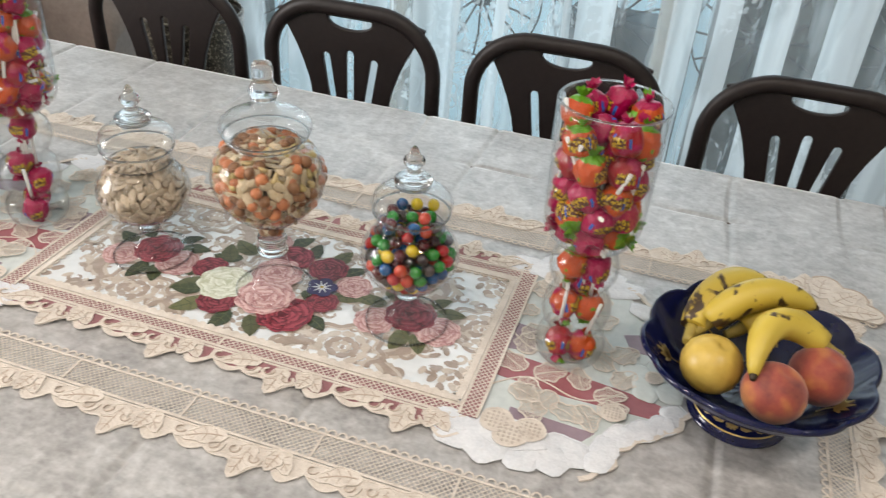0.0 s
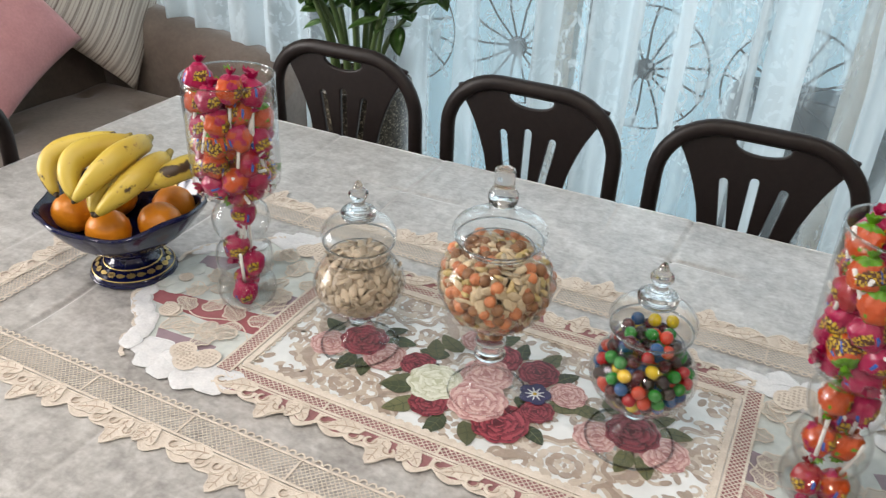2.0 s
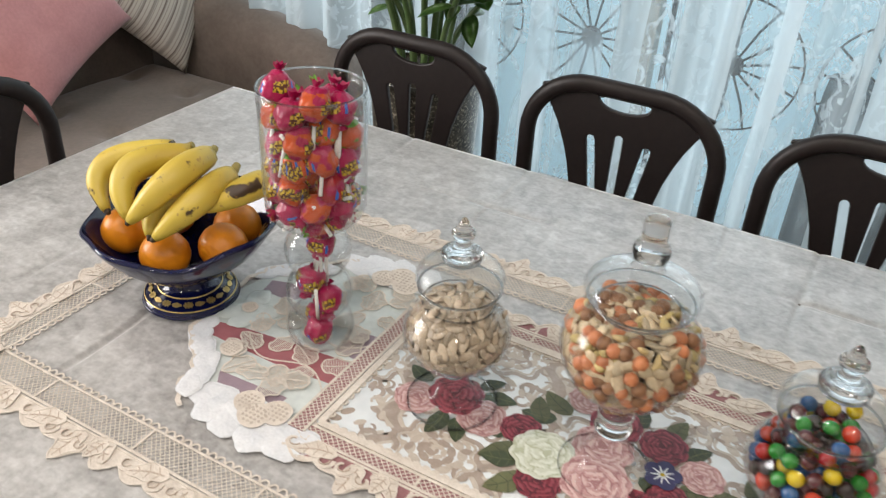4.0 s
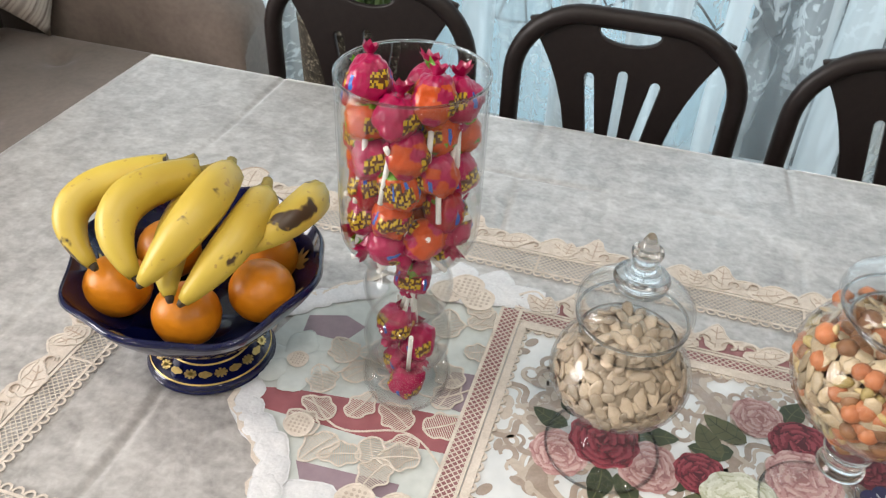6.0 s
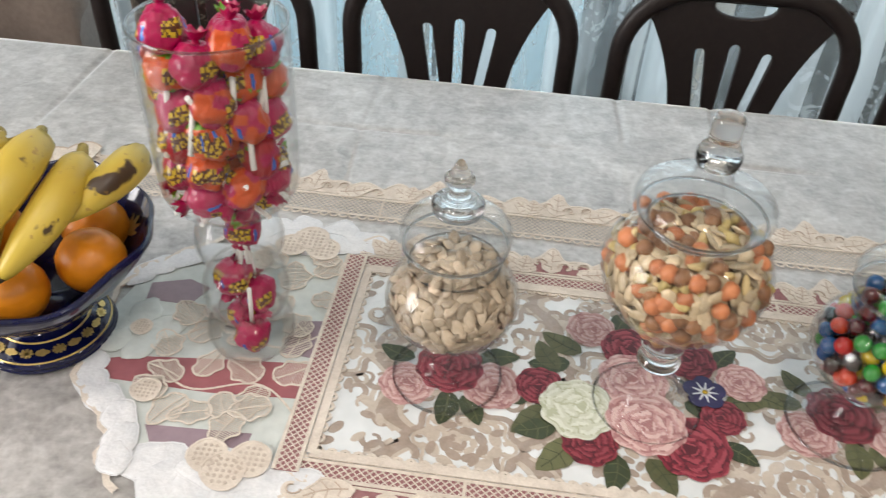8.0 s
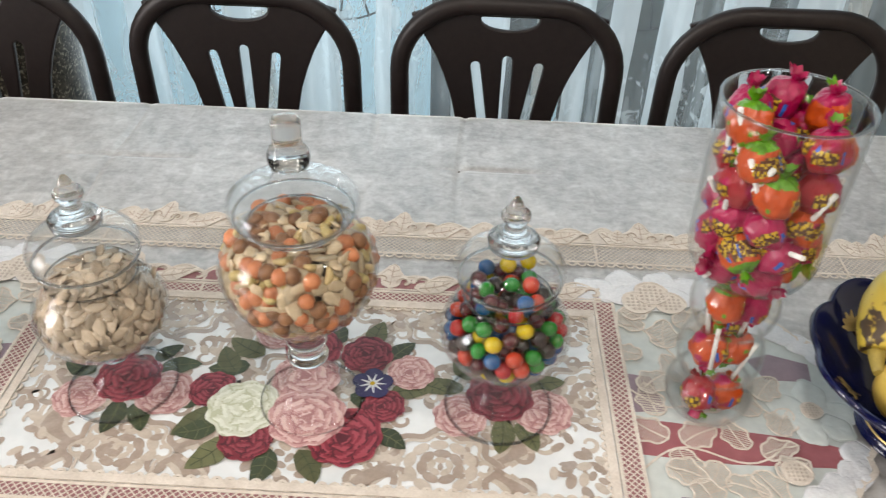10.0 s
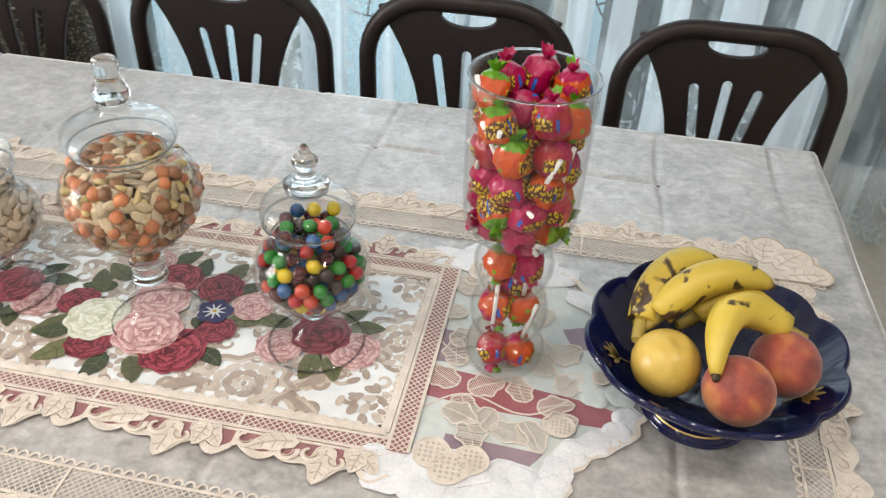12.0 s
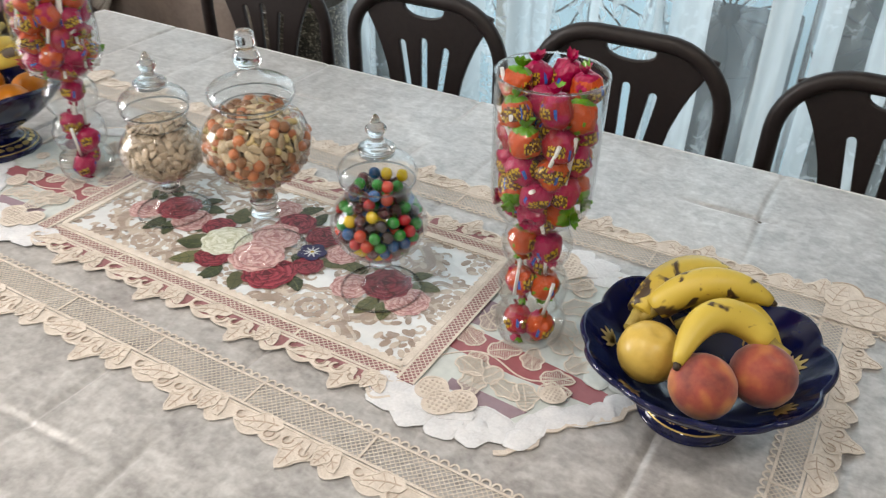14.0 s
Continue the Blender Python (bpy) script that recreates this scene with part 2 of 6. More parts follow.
def curtain_fabric():
    """Sheer voile: a fine weave lets most light through, embroidery and the folds' woven stripes block it."""
    m = material("white_sheer_voile", (0.86, 0.90, 0.91), 0.9)
    n, l, b = nodes(m)
    n.remove(b)
    co = n.new("ShaderNodeTexCoord")
    mp = n.new("ShaderNodeMapping")
    mp.inputs["Scale"].default_value = (1, 0, 0.18)
    l.new(co.outputs["Object"], mp.inputs["Vector"])

    def tex(scale, detail, dist, vec):
        t = n.new("ShaderNodeTexNoise")
        t.inputs["Scale"].default_value, t.inputs["Detail"].default_value, t.inputs["Distortion"].default_value = scale, detail, dist
        l.new(vec, t.inputs["Vector"])
        return t.outputs["Fac"]

    def rng(src, a, z, lo, hi):
        r = n.new("ShaderNodeMapRange")
        for i, v in enumerate((a, z, lo, hi)):
            r.inputs[i + 1].default_value = v
        l.new(src, r.inputs[0])
        return r.outputs[0]

    def op(kind, a, z):
        o = n.new("ShaderNodeMath")
        o.operation = kind
        l.new(a, o.inputs[0])
        if isinstance(z, float):
            o.inputs[1].default_value = z
        else:
            l.new(z, o.inputs[1])
        return o.outputs[0]

    # bunched folds, where several layers of voile hang together
    sep = n.new("ShaderNodeSeparateXYZ")
    l.new(co.outputs["Object"], sep.inputs[0])
    wob = rng(tex(1.3, 2, 0, co.outputs["Object"]), 0.0, 1.0, -0.03, 0.03)
    along = rng(op("ADD", sep.outputs["X"], wob), -2.3, 1.0, 0.0, 1.0)
    folds = n.new("ShaderNodeValToRGB")
    bands = FOLDS
    while len(folds.color_ramp.elements) < 2 * len(bands):
        folds.color_ramp.elements.new(0.5)
    stops = []
    for x, w, o in bands:
        stops += [((x - w / 2 + 2.3) / 3.3, o), ((x + w / 2 + 2.3) / 3.3, 0.0)]
    for e, (pos, o) in zip(folds.color_ramp.elements, stops):
        e.position, e.color = min(max(pos, 0), 1), (o, o, o, 1)
    folds.color_ramp.interpolation = "CONSTANT"
    l.new(along, folds.inputs["Fac"])
    stripes = op("ADD", folds.outputs["Color"], rng(tex(14, 2, 0.1, mp.outputs["Vector"]), 0.45, 0.62, 0.0, 0.30))
    flowers = rng(tex(13, 5, 2.6, co.outputs["Object"]), 0.52, 0.60, 0.0, 0.45)
    zone = rng(tex(2.1, 1, 0.0, co.outputs["Object"]), 0.42, 0.55, 0.0, 1.0)
    solid = op("MINIMUM", op("ADD", op("ADD", stripes, op("MULTIPLY", flowers, zone)), 0.20), 0.93)
    clear, dif, tra, m1, m2 = n.new("ShaderNodeBsdfTransparent"), n.new("ShaderNodeBsdfDiffuse"), n.new("ShaderNodeBsdfTranslucent"), n.new("ShaderNodeMixShader"), n.new("ShaderNodeMixShader")
    dif.inputs["Color"].default_value = tra.inputs["Color"].default_value = (0.565, 0.62, 0.645, 1)
    m1.inputs[0].default_value = 0.5
    l.new(dif.outputs[0], m1.inputs[1])
    l.new(tra.outputs[0], m1.inputs[2])
    l.new(solid, m2.inputs[0])
    l.new(clear.outputs[0], m2.inputs[1])
    l.new(m1.outputs[0], m2.inputs[2])
    l.new(m2.outputs[0], n["Material Output"].inputs["Surface"])
    return m


VOILE = curtain_fabric()
DRAPE = grained("cream_drape_fabric", (0.60, 0.61, 0.56), (0.72, 0.72, 0.67), 30, 0.85, 0.3)


def glow(name, colour, strength):
    m = bpy.data.materials.new(name)
    m.use_nodes = True
    b = m.node_tree.nodes["Principled BSDF"]
    b.inputs["Base Color"].default_value = (*colour, 1)
    b.inputs["Emission Color"].default_value = (*colour, 1)
    b.inputs["Emission Strength"].default_value = strength
    return m


# ---- helpers for building ----
def mesh_of(bm, mats, smooth=False):
    me = bpy.data.meshes.new("shape")
    bm.to_mesh(me)
    bm.free()
    for mt in (mats if isinstance(mats, (list, tuple)) else [mats]):
        me.materials.append(mt)
    if smooth:
        me.shade_smooth()
    return me


def part(name, bm, mats, parent=None, label="", smooth=False, at=None):
    me = bm if isinstance(bm, bpy.types.Mesh) else mesh_of(bm, mats, smooth)
    ob = new(name, me)
    if parent is not None:
        ob.parent = parent
    if at is not None:
        ob.matrix_basis = at
    if label:
        ob["label"] = label
    return ob


def empty(name, m=None, label="", category="", group="", kind=""):
    ob = new(name)
    ob.empty_display_size = 0.05
    if m is not None:
        ob.matrix_basis = m
    return tagged(ob, label, category, group, kind)


def box(bm, x0, y0, z0, x1, y1, z1, mi=0):
    v = [bm.verts.new(p) for p in ((x0, y0, z0), (x1, y0, z0), (x1, y1, z0), (x0, y1, z0), (x0, y0, z1), (x1, y0, z1), (x1, y1, z1), (x0, y1, z1))]
    for f in ((3, 2, 1, 0), (4, 5, 6, 7), (0, 1, 5, 4), (1, 2, 6, 5), (2, 3, 7, 6), (3, 0, 4, 7)):
        bm.faces.new([v[i] for i in f]).material_index = mi
    return bm


def soft_box(bm, x0, y0, z0, x1, y1, z1, r, seg=3):
    b2 = bmesh.new()
    box(b2, x0, y0, z0, x1, y1, z1)
    bmesh.ops.bevel(b2, geom=b2.edges[:], offset=r, segments=seg, affect="EDGES", profile=0.5)
    me = bpy.data.meshes.new("tmp")
    b2.to_mesh(me)
    b2.free()
    bm.from_mesh(me)
    bpy.data.meshes.remove(me)
    return bm


def lathe(bm, profile, seg=48, mi=0, ripple=None):
    """Turns a profile of (radius, height) about z. ripple(angle, height, radius) may bend the form."""
    rings = []
    for r, z in profile:
        if r < 1e-5:
            rings.append([bm.verts.new((0, 0, z))])
            continue
        ring = []
        for i in range(seg):
            a = 2 * math.pi * i / seg
            rr, zz = ripple(a, z, r) if ripple else (r, z)
            ring.append(bm.verts.new((rr * math.cos(a), rr * math.sin(a), zz)))
        rings.append(ring)
    for a, b in zip(rings, rings[1:]):
        for i in range(seg):
            j = (i + 1) % seg
            q = [a[i % len(a)], a[j % len(a)], b[j % len(b)], b[i % len(b)]]
            q = list(dict.fromkeys(q))
            if len(q) > 2:
                f = bm.faces.new(q)
                f.material_index, f.smooth = mi, True
    return bm


def smooth_profile(pts, n=6):
    """Catmull-Rom through profile points."""
    p = [pts[0]] + list(pts) + [pts[-1]]
    out = []
    for i in range(1, len(p) - 2):
        for k in range(n):
            t = k / n
            out.append(tuple(0.5 * (2 * p[i][c] + (p[i + 1][c] - p[i - 1][c]) * t + (2 * p[i - 1][c] - 5 * p[i][c] + 4 * p[i + 1][c] - p[i + 2][c]) * t * t
                                    + (3 * p[i][c] - p[i - 1][c] - 3 * p[i + 1][c] + p[i + 2][c]) * t ** 3) for c in range(2)))
    out.append(tuple(pts[-1]))
    return [(max(0.0, r), z) for r, z in out]


def tube(bm, path, radius, seg=8, mi=0, flat=1.0, up=(0, 0, 1), caps=True):
    """A tube along a path; radius is a number or a function of 0..1; flat squeezes it along 'up'."""
    path = [Vector(p) for p in path]
    rings = []
    for i, p in enumerate(path):
        d = (path[min(i + 1, len(path) - 1)] - path[max(i - 1, 0)]).normalized()
        s = d.cross(Vector(up))
        s = s.normalized() if s.length > 1e-4 else Vector((1, 0, 0))
        w = s.cross(d).normalized()
        r = radius(i / (len(path) - 1)) if callable(radius) else radius
        rings.append([bm.verts.new(p + s * r * math.cos(2 * math.pi * k / seg) + w * r * flat * math.sin(2 * math.pi * k / seg)) for k in range(seg)])
    for a, b in zip(rings, rings[1:]):
        for k in range(seg):
            f = bm.faces.new((a[k], a[(k + 1) % seg], b[(k + 1) % seg], b[k]))
            f.material_index, f.smooth = mi, True
    if caps:
        for r in (rings[0][::-1], rings[-1]):
            bm.faces.new(r).material_index = mi
    return bm


def flat_shape(bm, pts, z, thick=0.0006, mi=0):
    """A flat piece with a thin edge."""
    top = [bm.verts.new((x, y, z + thick)) for x, y in pts]
    low = [bm.verts.new((x, y, z)) for x, y in pts]
    bm.faces.new(top).material_index = mi
    for i in range(len(pts)):
        j = (i + 1) % len(pts)
        bm.faces.new((low[i], low[j], top[j], top[i])).material_index = mi
    return bm


def ribbon(bm, pts, width, z, thick=0.0006, mi=0):
    """A flat strip along a plane curve; width may be a function of 0..1."""
    n = len(pts)
    L, R = [], []
    for i, (x, y) in enumerate(pts):
        a, b = pts[max(i - 1, 0)], pts[min(i + 1, n - 1)]
        dx, dy = b[0] - a[0], b[1] - a[1]
        d = math.hypot(dx, dy) or 1
        w = (width(i / (n - 1)) if callable(width) else width) / 2
        L.append((x - dy / d * w, y + dx / d * w))
        R.append((x + dy / d * w, y - dx / d * w))
    tl, tr = [bm.verts.new((*p, z + thick)) for p in L], [bm.verts.new((*p, z + thick)) for p in R]
    bl, br = [bm.verts.new((*p, z)) for p in L], [bm.verts.new((*p, z)) for p in R]
    for i in range(n - 1):
        for q in ((tr[i], tr[i + 1], tl[i + 1], tl[i]), (bl[i], tl[i], tl[i + 1], bl[i + 1]), (tr[i], br[i], br[i + 1], tr[i + 1])):
            bm.faces.new(q).material_index = mi
    return bm


def plate(outer, holes, depth, bevel=0.003):
    """A plate in the x-z plane with holes, 'depth' thick in y."""
    bm = bmesh.new()
    edges = []
    for loop in [outer] + holes:
        v = [bm.verts.new((x, 0, z)) for x, z in loop]
        edges += [bm.edges.new((v[i], v[(i + 1) % len(v)])) for i in range(len(v))]
    bmesh.ops.triangle_fill(bm, edges=edges, use_beauty=True, normal=(0, -1, 0))
    ext = bmesh.ops.extrude_face_region(bm, geom=bm.faces[:])
    bmesh.ops.translate(bm, verts=[g for g in ext["geom"] if isinstance(g, bmesh.types.BMVert)], vec=(0, depth, 0))
    bmesh.ops.recalc_face_normals(bm, faces=bm.faces[:])
    return bm


# ---- the room ----
def wall_piece(name, x0, y0, z0, x1, y1, z1, mat=None, label="", cat="wall"):
    ob = part(name, box(bmesh.new(), x0, y0, z0, x1, y1, z1), mat or WALL)
    return tagged(ob, label or "plain cream painted wall", cat, kind="structure")


RX0, RX1, RY0, RY1, RZ = -4.0, 3.0, -2.6, 2.78, 2.7
WX0, WX1, WZ1 = -2.9, 1.9, 2.45
floor = wall_piece("floor", RX0 - 0.2, RY0 - 0.2, -0.1, RX1 + 0.2, RY1 + 0.2, 0, FLOOR, "beige tiled floor under table and chairs", "floor")
wall_piece("ceiling", RX0 - 0.2, RY0 - 0.2, RZ, RX1 + 0.2, RY1 + 0.2, RZ + 0.15, CEIL, "plain white painted ceiling", "ceiling")
wall_piece("wall_south", RX0 - 0.2, RY0 - 0.2, 0, RX1 + 0.2, RY0, RZ)
wall_piece("wall_east", RX1, RY0, 0, RX1 + 0.2, RY1, RZ)
north = empty("wall_north", label="cream wall with a wide window opening behind curtains", category="wall", kind="structure")
for x0, x1, z0, z1 in ((RX0 - 0.2, WX0, 0, RZ), (WX1, RX1 + 0.2, 0, RZ), (WX0, WX1, WZ1, RZ), (WX0, WX1, -0.9, 0.02)):
    part("wall_section", box(bmesh.new(), x0, RY1, z0, x1, RY1 + 0.2, z1), WALL, north)
west = empty("wall_west", label="cream wall with a square window opening", category="wall", kind="structure")
for y0, y1, z0, z1 in ((RY0, -1.4, 0, RZ), (0.2, RY1, 0, RZ), (-1.4, 0.2, 0, 0.8), (-1.4, 0.2, 2.3, RZ)):
    part("wall_section", box(bmesh.new(), RX0 - 0.2, y0, z0, RX0, y1, z1), WALL, west)
window = empty("window_1", label="white framed window wall with wrought iron grille", category="window", kind="structure")
MULLION = grained("beige_window_frame", (0.50, 0.49, 0.44), (0.60, 0.59, 0.54), 8, 0.45, 0.05)
for x in (WX0 + 0.03, -2.048, -1.073, -0.098, 0.877, WX1 - 0.03):
    part("window_frame", box(bmesh.new(), x - 0.035, RY1 + 0.05, 0.02, x + 0.035, RY1 + 0.12, WZ1), MULLION, window)
for z in (0.05, WZ1 - 0.03):
    part("window_frame", box(bmesh.new(), WX0 + 0.06, RY1 + 0.065, z - 0.03, WX1 - 0.06, RY1 + 0.115, z + 0.03), WHITE_FRAME, window)


def iron_flower():
    """A round wrought-iron ornament: a disc with spokes in a ring of arcs."""
    bm = bmesh.new()
    ring = lambda r, n=40: [(r * math.cos(2 * math.pi * k / n), 0, r * math.sin(2 * math.pi * k / n)) for k in range(n + 1)]
    lathe(bm, [(0, -0.006), (0.036, -0.005), (0.040, 0), (0.036, 0.005), (0, 0.006)], 20)
    for v in bm.verts:
        v.co = Vector((v.co.x, v.co.z, v.co.y))
    for k in range(14):
        a = 2 * math.pi * k / 14
        tube(bm, [(0.035 * math.cos(a), 0, 0.035 * math.sin(a)), (0.145 * math.cos(a + 0.05), 0, 0.145 * math.sin(a + 0.05)), (0.228 * math.cos(a), 0, 0.228 * math.sin(a))], 0.0042, 6, up=(0, 1, 0))
    tube(bm, ring(0.232), 0.0035, 6, up=(0, 1, 0), caps=False)
    return mesh_of(bm, IRON)


flower_mesh = iron_flower()
GRY = 3.0
for i, x in enumerate((-2.84, -2.33, -1.82, -1.31, -0.80, -0.29, 0.22, 0.73, 1.24)):
    for z in (0.62, 1.35):
        part("grille_flower", flower_mesh, IRON, window, at=pose(x, GRY, z, 0, 17 * i, 0))
    if i % 2:
        part("grille_bar", tube(bmesh.new(), [(x + 0.28, GRY, -0.2), (x + 0.28, GRY, 2.5)], 0.01, 8, up=(0, 1, 0)), IRON, window)
backdrop = part("backdrop", box(bmesh.new(), -9, 3.56, -0.899, 8, 3.60, 5.0), glow("pale_blue_daylight", (0.52, 0.76, 0.88), 0.42))
tagged(backdrop, "pale blue bright daylight outside the window", "backdrop", kind="structure")
ground = tagged(part("ground", box(bmesh.new(), -60, RY1 + 0.2, -1.0, 60, 90, -0.9), grained("grey_concrete_yard", (0.3, 0.31, 0.31), (0.42, 0.43, 0.43), 3, 0.9)), "grey concrete yard outside", "ground", kind="structure")
for cx, cy in CEILING_LAMPS:
    dl = empty("downlight", pose(cx, cy, RZ), "small round white recessed ceiling downlight", "ceiling lamp", "ceiling downlights")
    part("trim_ring", lathe(bmesh.new(), [(0.115, -0.001), (0.15, -0.001), (0.15, -0.012), (0.13, -0.02), (0.115, -0.012), (0.115, -0.001)], 32), WHITE_FRAME, dl)


def curtain(name, x0, x1, y, z0, z1, mat, pitch, depth, label, seed):
    rnd = random.Random(seed)
    n = int((x1 - x0) / 0.008)
    ph, cols = 0.0, []
    for i in range(n + 1):
        ph += 2 * math.pi * (0.008 / pitch) * rnd.uniform(0.6, 1.4)
        cols.append((x0 + (x1 - x0) * i / n, ph))
    bm = bmesh.new()
    rows = 12
    grid = []
    for j in range(rows + 1):
        s = j / rows
        grid.append([bm.verts.new((x + 0.012 * math.sin(ph * 0.5 + 3 * s), y + depth * (0.75 + 0.35 * s) * math.sin(ph + 0.5 * math.sin(2 * s + x * 3)) + 0.4 * depth * math.sin(2.3 * ph + 1), z1 + (z0 - z1) * s)) for x, ph in cols])
    for j in range(rows):
        for i in range(n):
            f = bm.faces.new((grid[j][i], grid[j + 1][i], grid[j + 1][i + 1], grid[j][i + 1]))
            f.smooth = True
    return tagged(part(name, bm, mat), label, "curtain", "curtains along the window")


CY = 2.50
curtain("sheer_curtain", -3.2, 2.2, CY, 0.03, 2.5, VOILE, 0.17, 0.042, "white sheer voile curtain with embroidered flowers and folds", 3)


# ---- table ----
TX0, TX1, TY0, TY1 = -1.765, 0.43, 0.215, 1.605
table = empty("dining_table", pose(0, 0, 0), "long dining table hidden under a grey cloth", "table")
WOOD = grained("dark_table_wood", (0.05, 0.03, 0.02), (0.10, 0.06, 0.035), 6, 0.4, 0.2, stretch=(1, 8, 8))
part("tabletop", soft_box(bmesh.new(), TX0 + 0.006, TY0 + 0.006, TOP - 0.045, TX1 - 0.006, TY1 - 0.006, TOP - 0.006, 0.006), WOOD, table)
for x in (TX0 + 0.1, TX1 - 0.1):
    for y in (TY0 + 0.1, TY1 - 0.1):
        part("leg", soft_box(bmesh.new(), x - 0.04, y - 0.04, 0, x + 0.04, y + 0.04, TOP - 0.046, 0.006), WOOD, table)


def cloth_mesh():
    """The cloth: flat on the table, bent round its edge, hanging in soft folds; with old fold lines pressed into it."""
    drop, rad = 0.24, 0.018
    folds_x, folds_y = (-1.47, -1.235, -0.952, -0.525, -0.365, 0.14, 0.345), (0.44, 1.415)

    def steps(a, b, folds, skirt):
        s = set(np.round(np.arange(a, b, 0.012), 4))
        for f in folds:
            s.update(f + 0.003 * k for k in range(-5, 6))
        e = [a - d for d in (0.008, 0.016, 0.03, 0.06, 0.1, 0.16, drop)] + [b + d for d in (0, 0.008, 0.016, 0.03, 0.06, 0.1, 0.16, drop)]
        return sorted(s | set(e))

    def place(u, v):
        dx = (u - TX1 if u > TX1 else min(u - TX0, 0))
        dy = (v - TY1 if v > TY1 else min(v - TY0, 0))
        x, y, z = min(max(u, TX0), TX1), min(max(v, TY0), TY1), TOP
        n = noise.noise(Vector((u * 7, v * 7, 0))) * 0.5 + noise.noise(Vector((u * 23, v * 19, 3))) * 0.3
        z += 0.0005 * n
        for f in folds_x:
            z -= 0.0045 * max(0, 1 - abs(u + 0.009 * noise.noise(Vector((f * 9, v * 5, 0))) - f) / 0.0095) * min(1, max(0, 0.40 + 1.6 * noise.noise(Vector((v * 6, f * 31, 2)))))
        for f in folds_y:
            z -= 0.0038 * max(0, 1 - abs(v + 0.009 * noise.noise(Vector((u * 4, f * 9, 7))) - f) / 0.0095) * min(1, max(0, 0.2 + 1.6 * noise.noise(Vector((u * 5, f * 31, 5)))))
        for d, ax in ((dx, 0), (dy, 1)):
            if d:
                a = min(abs(d) / rad, math.pi / 2)
                out = rad * math.sin(a) * math.copysign(1, d)
                z -= rad * (1 - math.cos(a)) + max(0, abs(d) - rad * math.pi / 2)
                wave = 0.012 * min(1, abs(d) / 0.15) * (1 + math.sin((v if ax == 0 else u) * 19)) * math.copysign(1, d)
                if ax == 0:
                    x += out - rad * math.copysign(1, d) + rad * math.copysign(1, d) * 0.6 + wave
                else:
                    y += out - rad * math.copysign(1, d) + rad * math.copysign(1, d) * 0.6 + wave
        return x, y, z

    us, vs = steps(TX0, TX1, folds_x, drop), steps(TY0, TY1, folds_y, drop)
    verts = [place(u, v) for v in vs for u in us]
    w = len(us)
    faces = [(j * w + i, j * w + i + 1, (j + 1) * w + i + 1, (j + 1) * w + i) for j in range(len(vs) - 1) for i in range(w - 1)]
    me = bpy.data.meshes.new("cloth")
    me.from_pydata(verts, [], faces)
    me.materials.append(VELVET)
    me.shade_smooth()
    return me


tablecloth = empty("tablecloth", pose(0, 0, 0), "grey crushed velvet tablecloth with ecru lace border", "tablecloth")
part("cloth", cloth_mesh(), VELVET, tablecloth)


# ---- chairs ----
def arch(w, z0, z1, r, n=10):
    """An arch outline: up one side, over rounded shoulders, down the other."""
    pts = [(-w, z0)]
    for k in range(n + 1):
        a = math.pi - k / n * math.pi / 2
        pts.append((-w + r + r * math.cos(a), z1 - r + r * math.sin(a)))
    for k in range(n + 1):
        a = math.pi / 2 - k / n * math.pi / 2
        pts.append((w - r + r * math.cos(a), z1 - r + r * math.sin(a)))
    return pts + [(w, z0)]


def slot(x0, z0, x1, z1, w, n=5):
    """A slot with round ends from (x0, z0) up to (x1, z1)."""
    d = Vector((x1 - x0, z1 - z0)).normalized()
    s = Vector((d.y, -d.x))
    out = []
    for cx, cz, a0 in ((x1, z1, 0), (x0, z0, math.pi)):
        for k in range(n + 1):
            a = a0 + math.pi * k / n
            out.append((cx + w / 2 * (s.x * math.cos(a) + d.x * math.sin(a)), cz + w / 2 * (s.y * math.cos(a) + d.y * math.sin(a))))
    return out


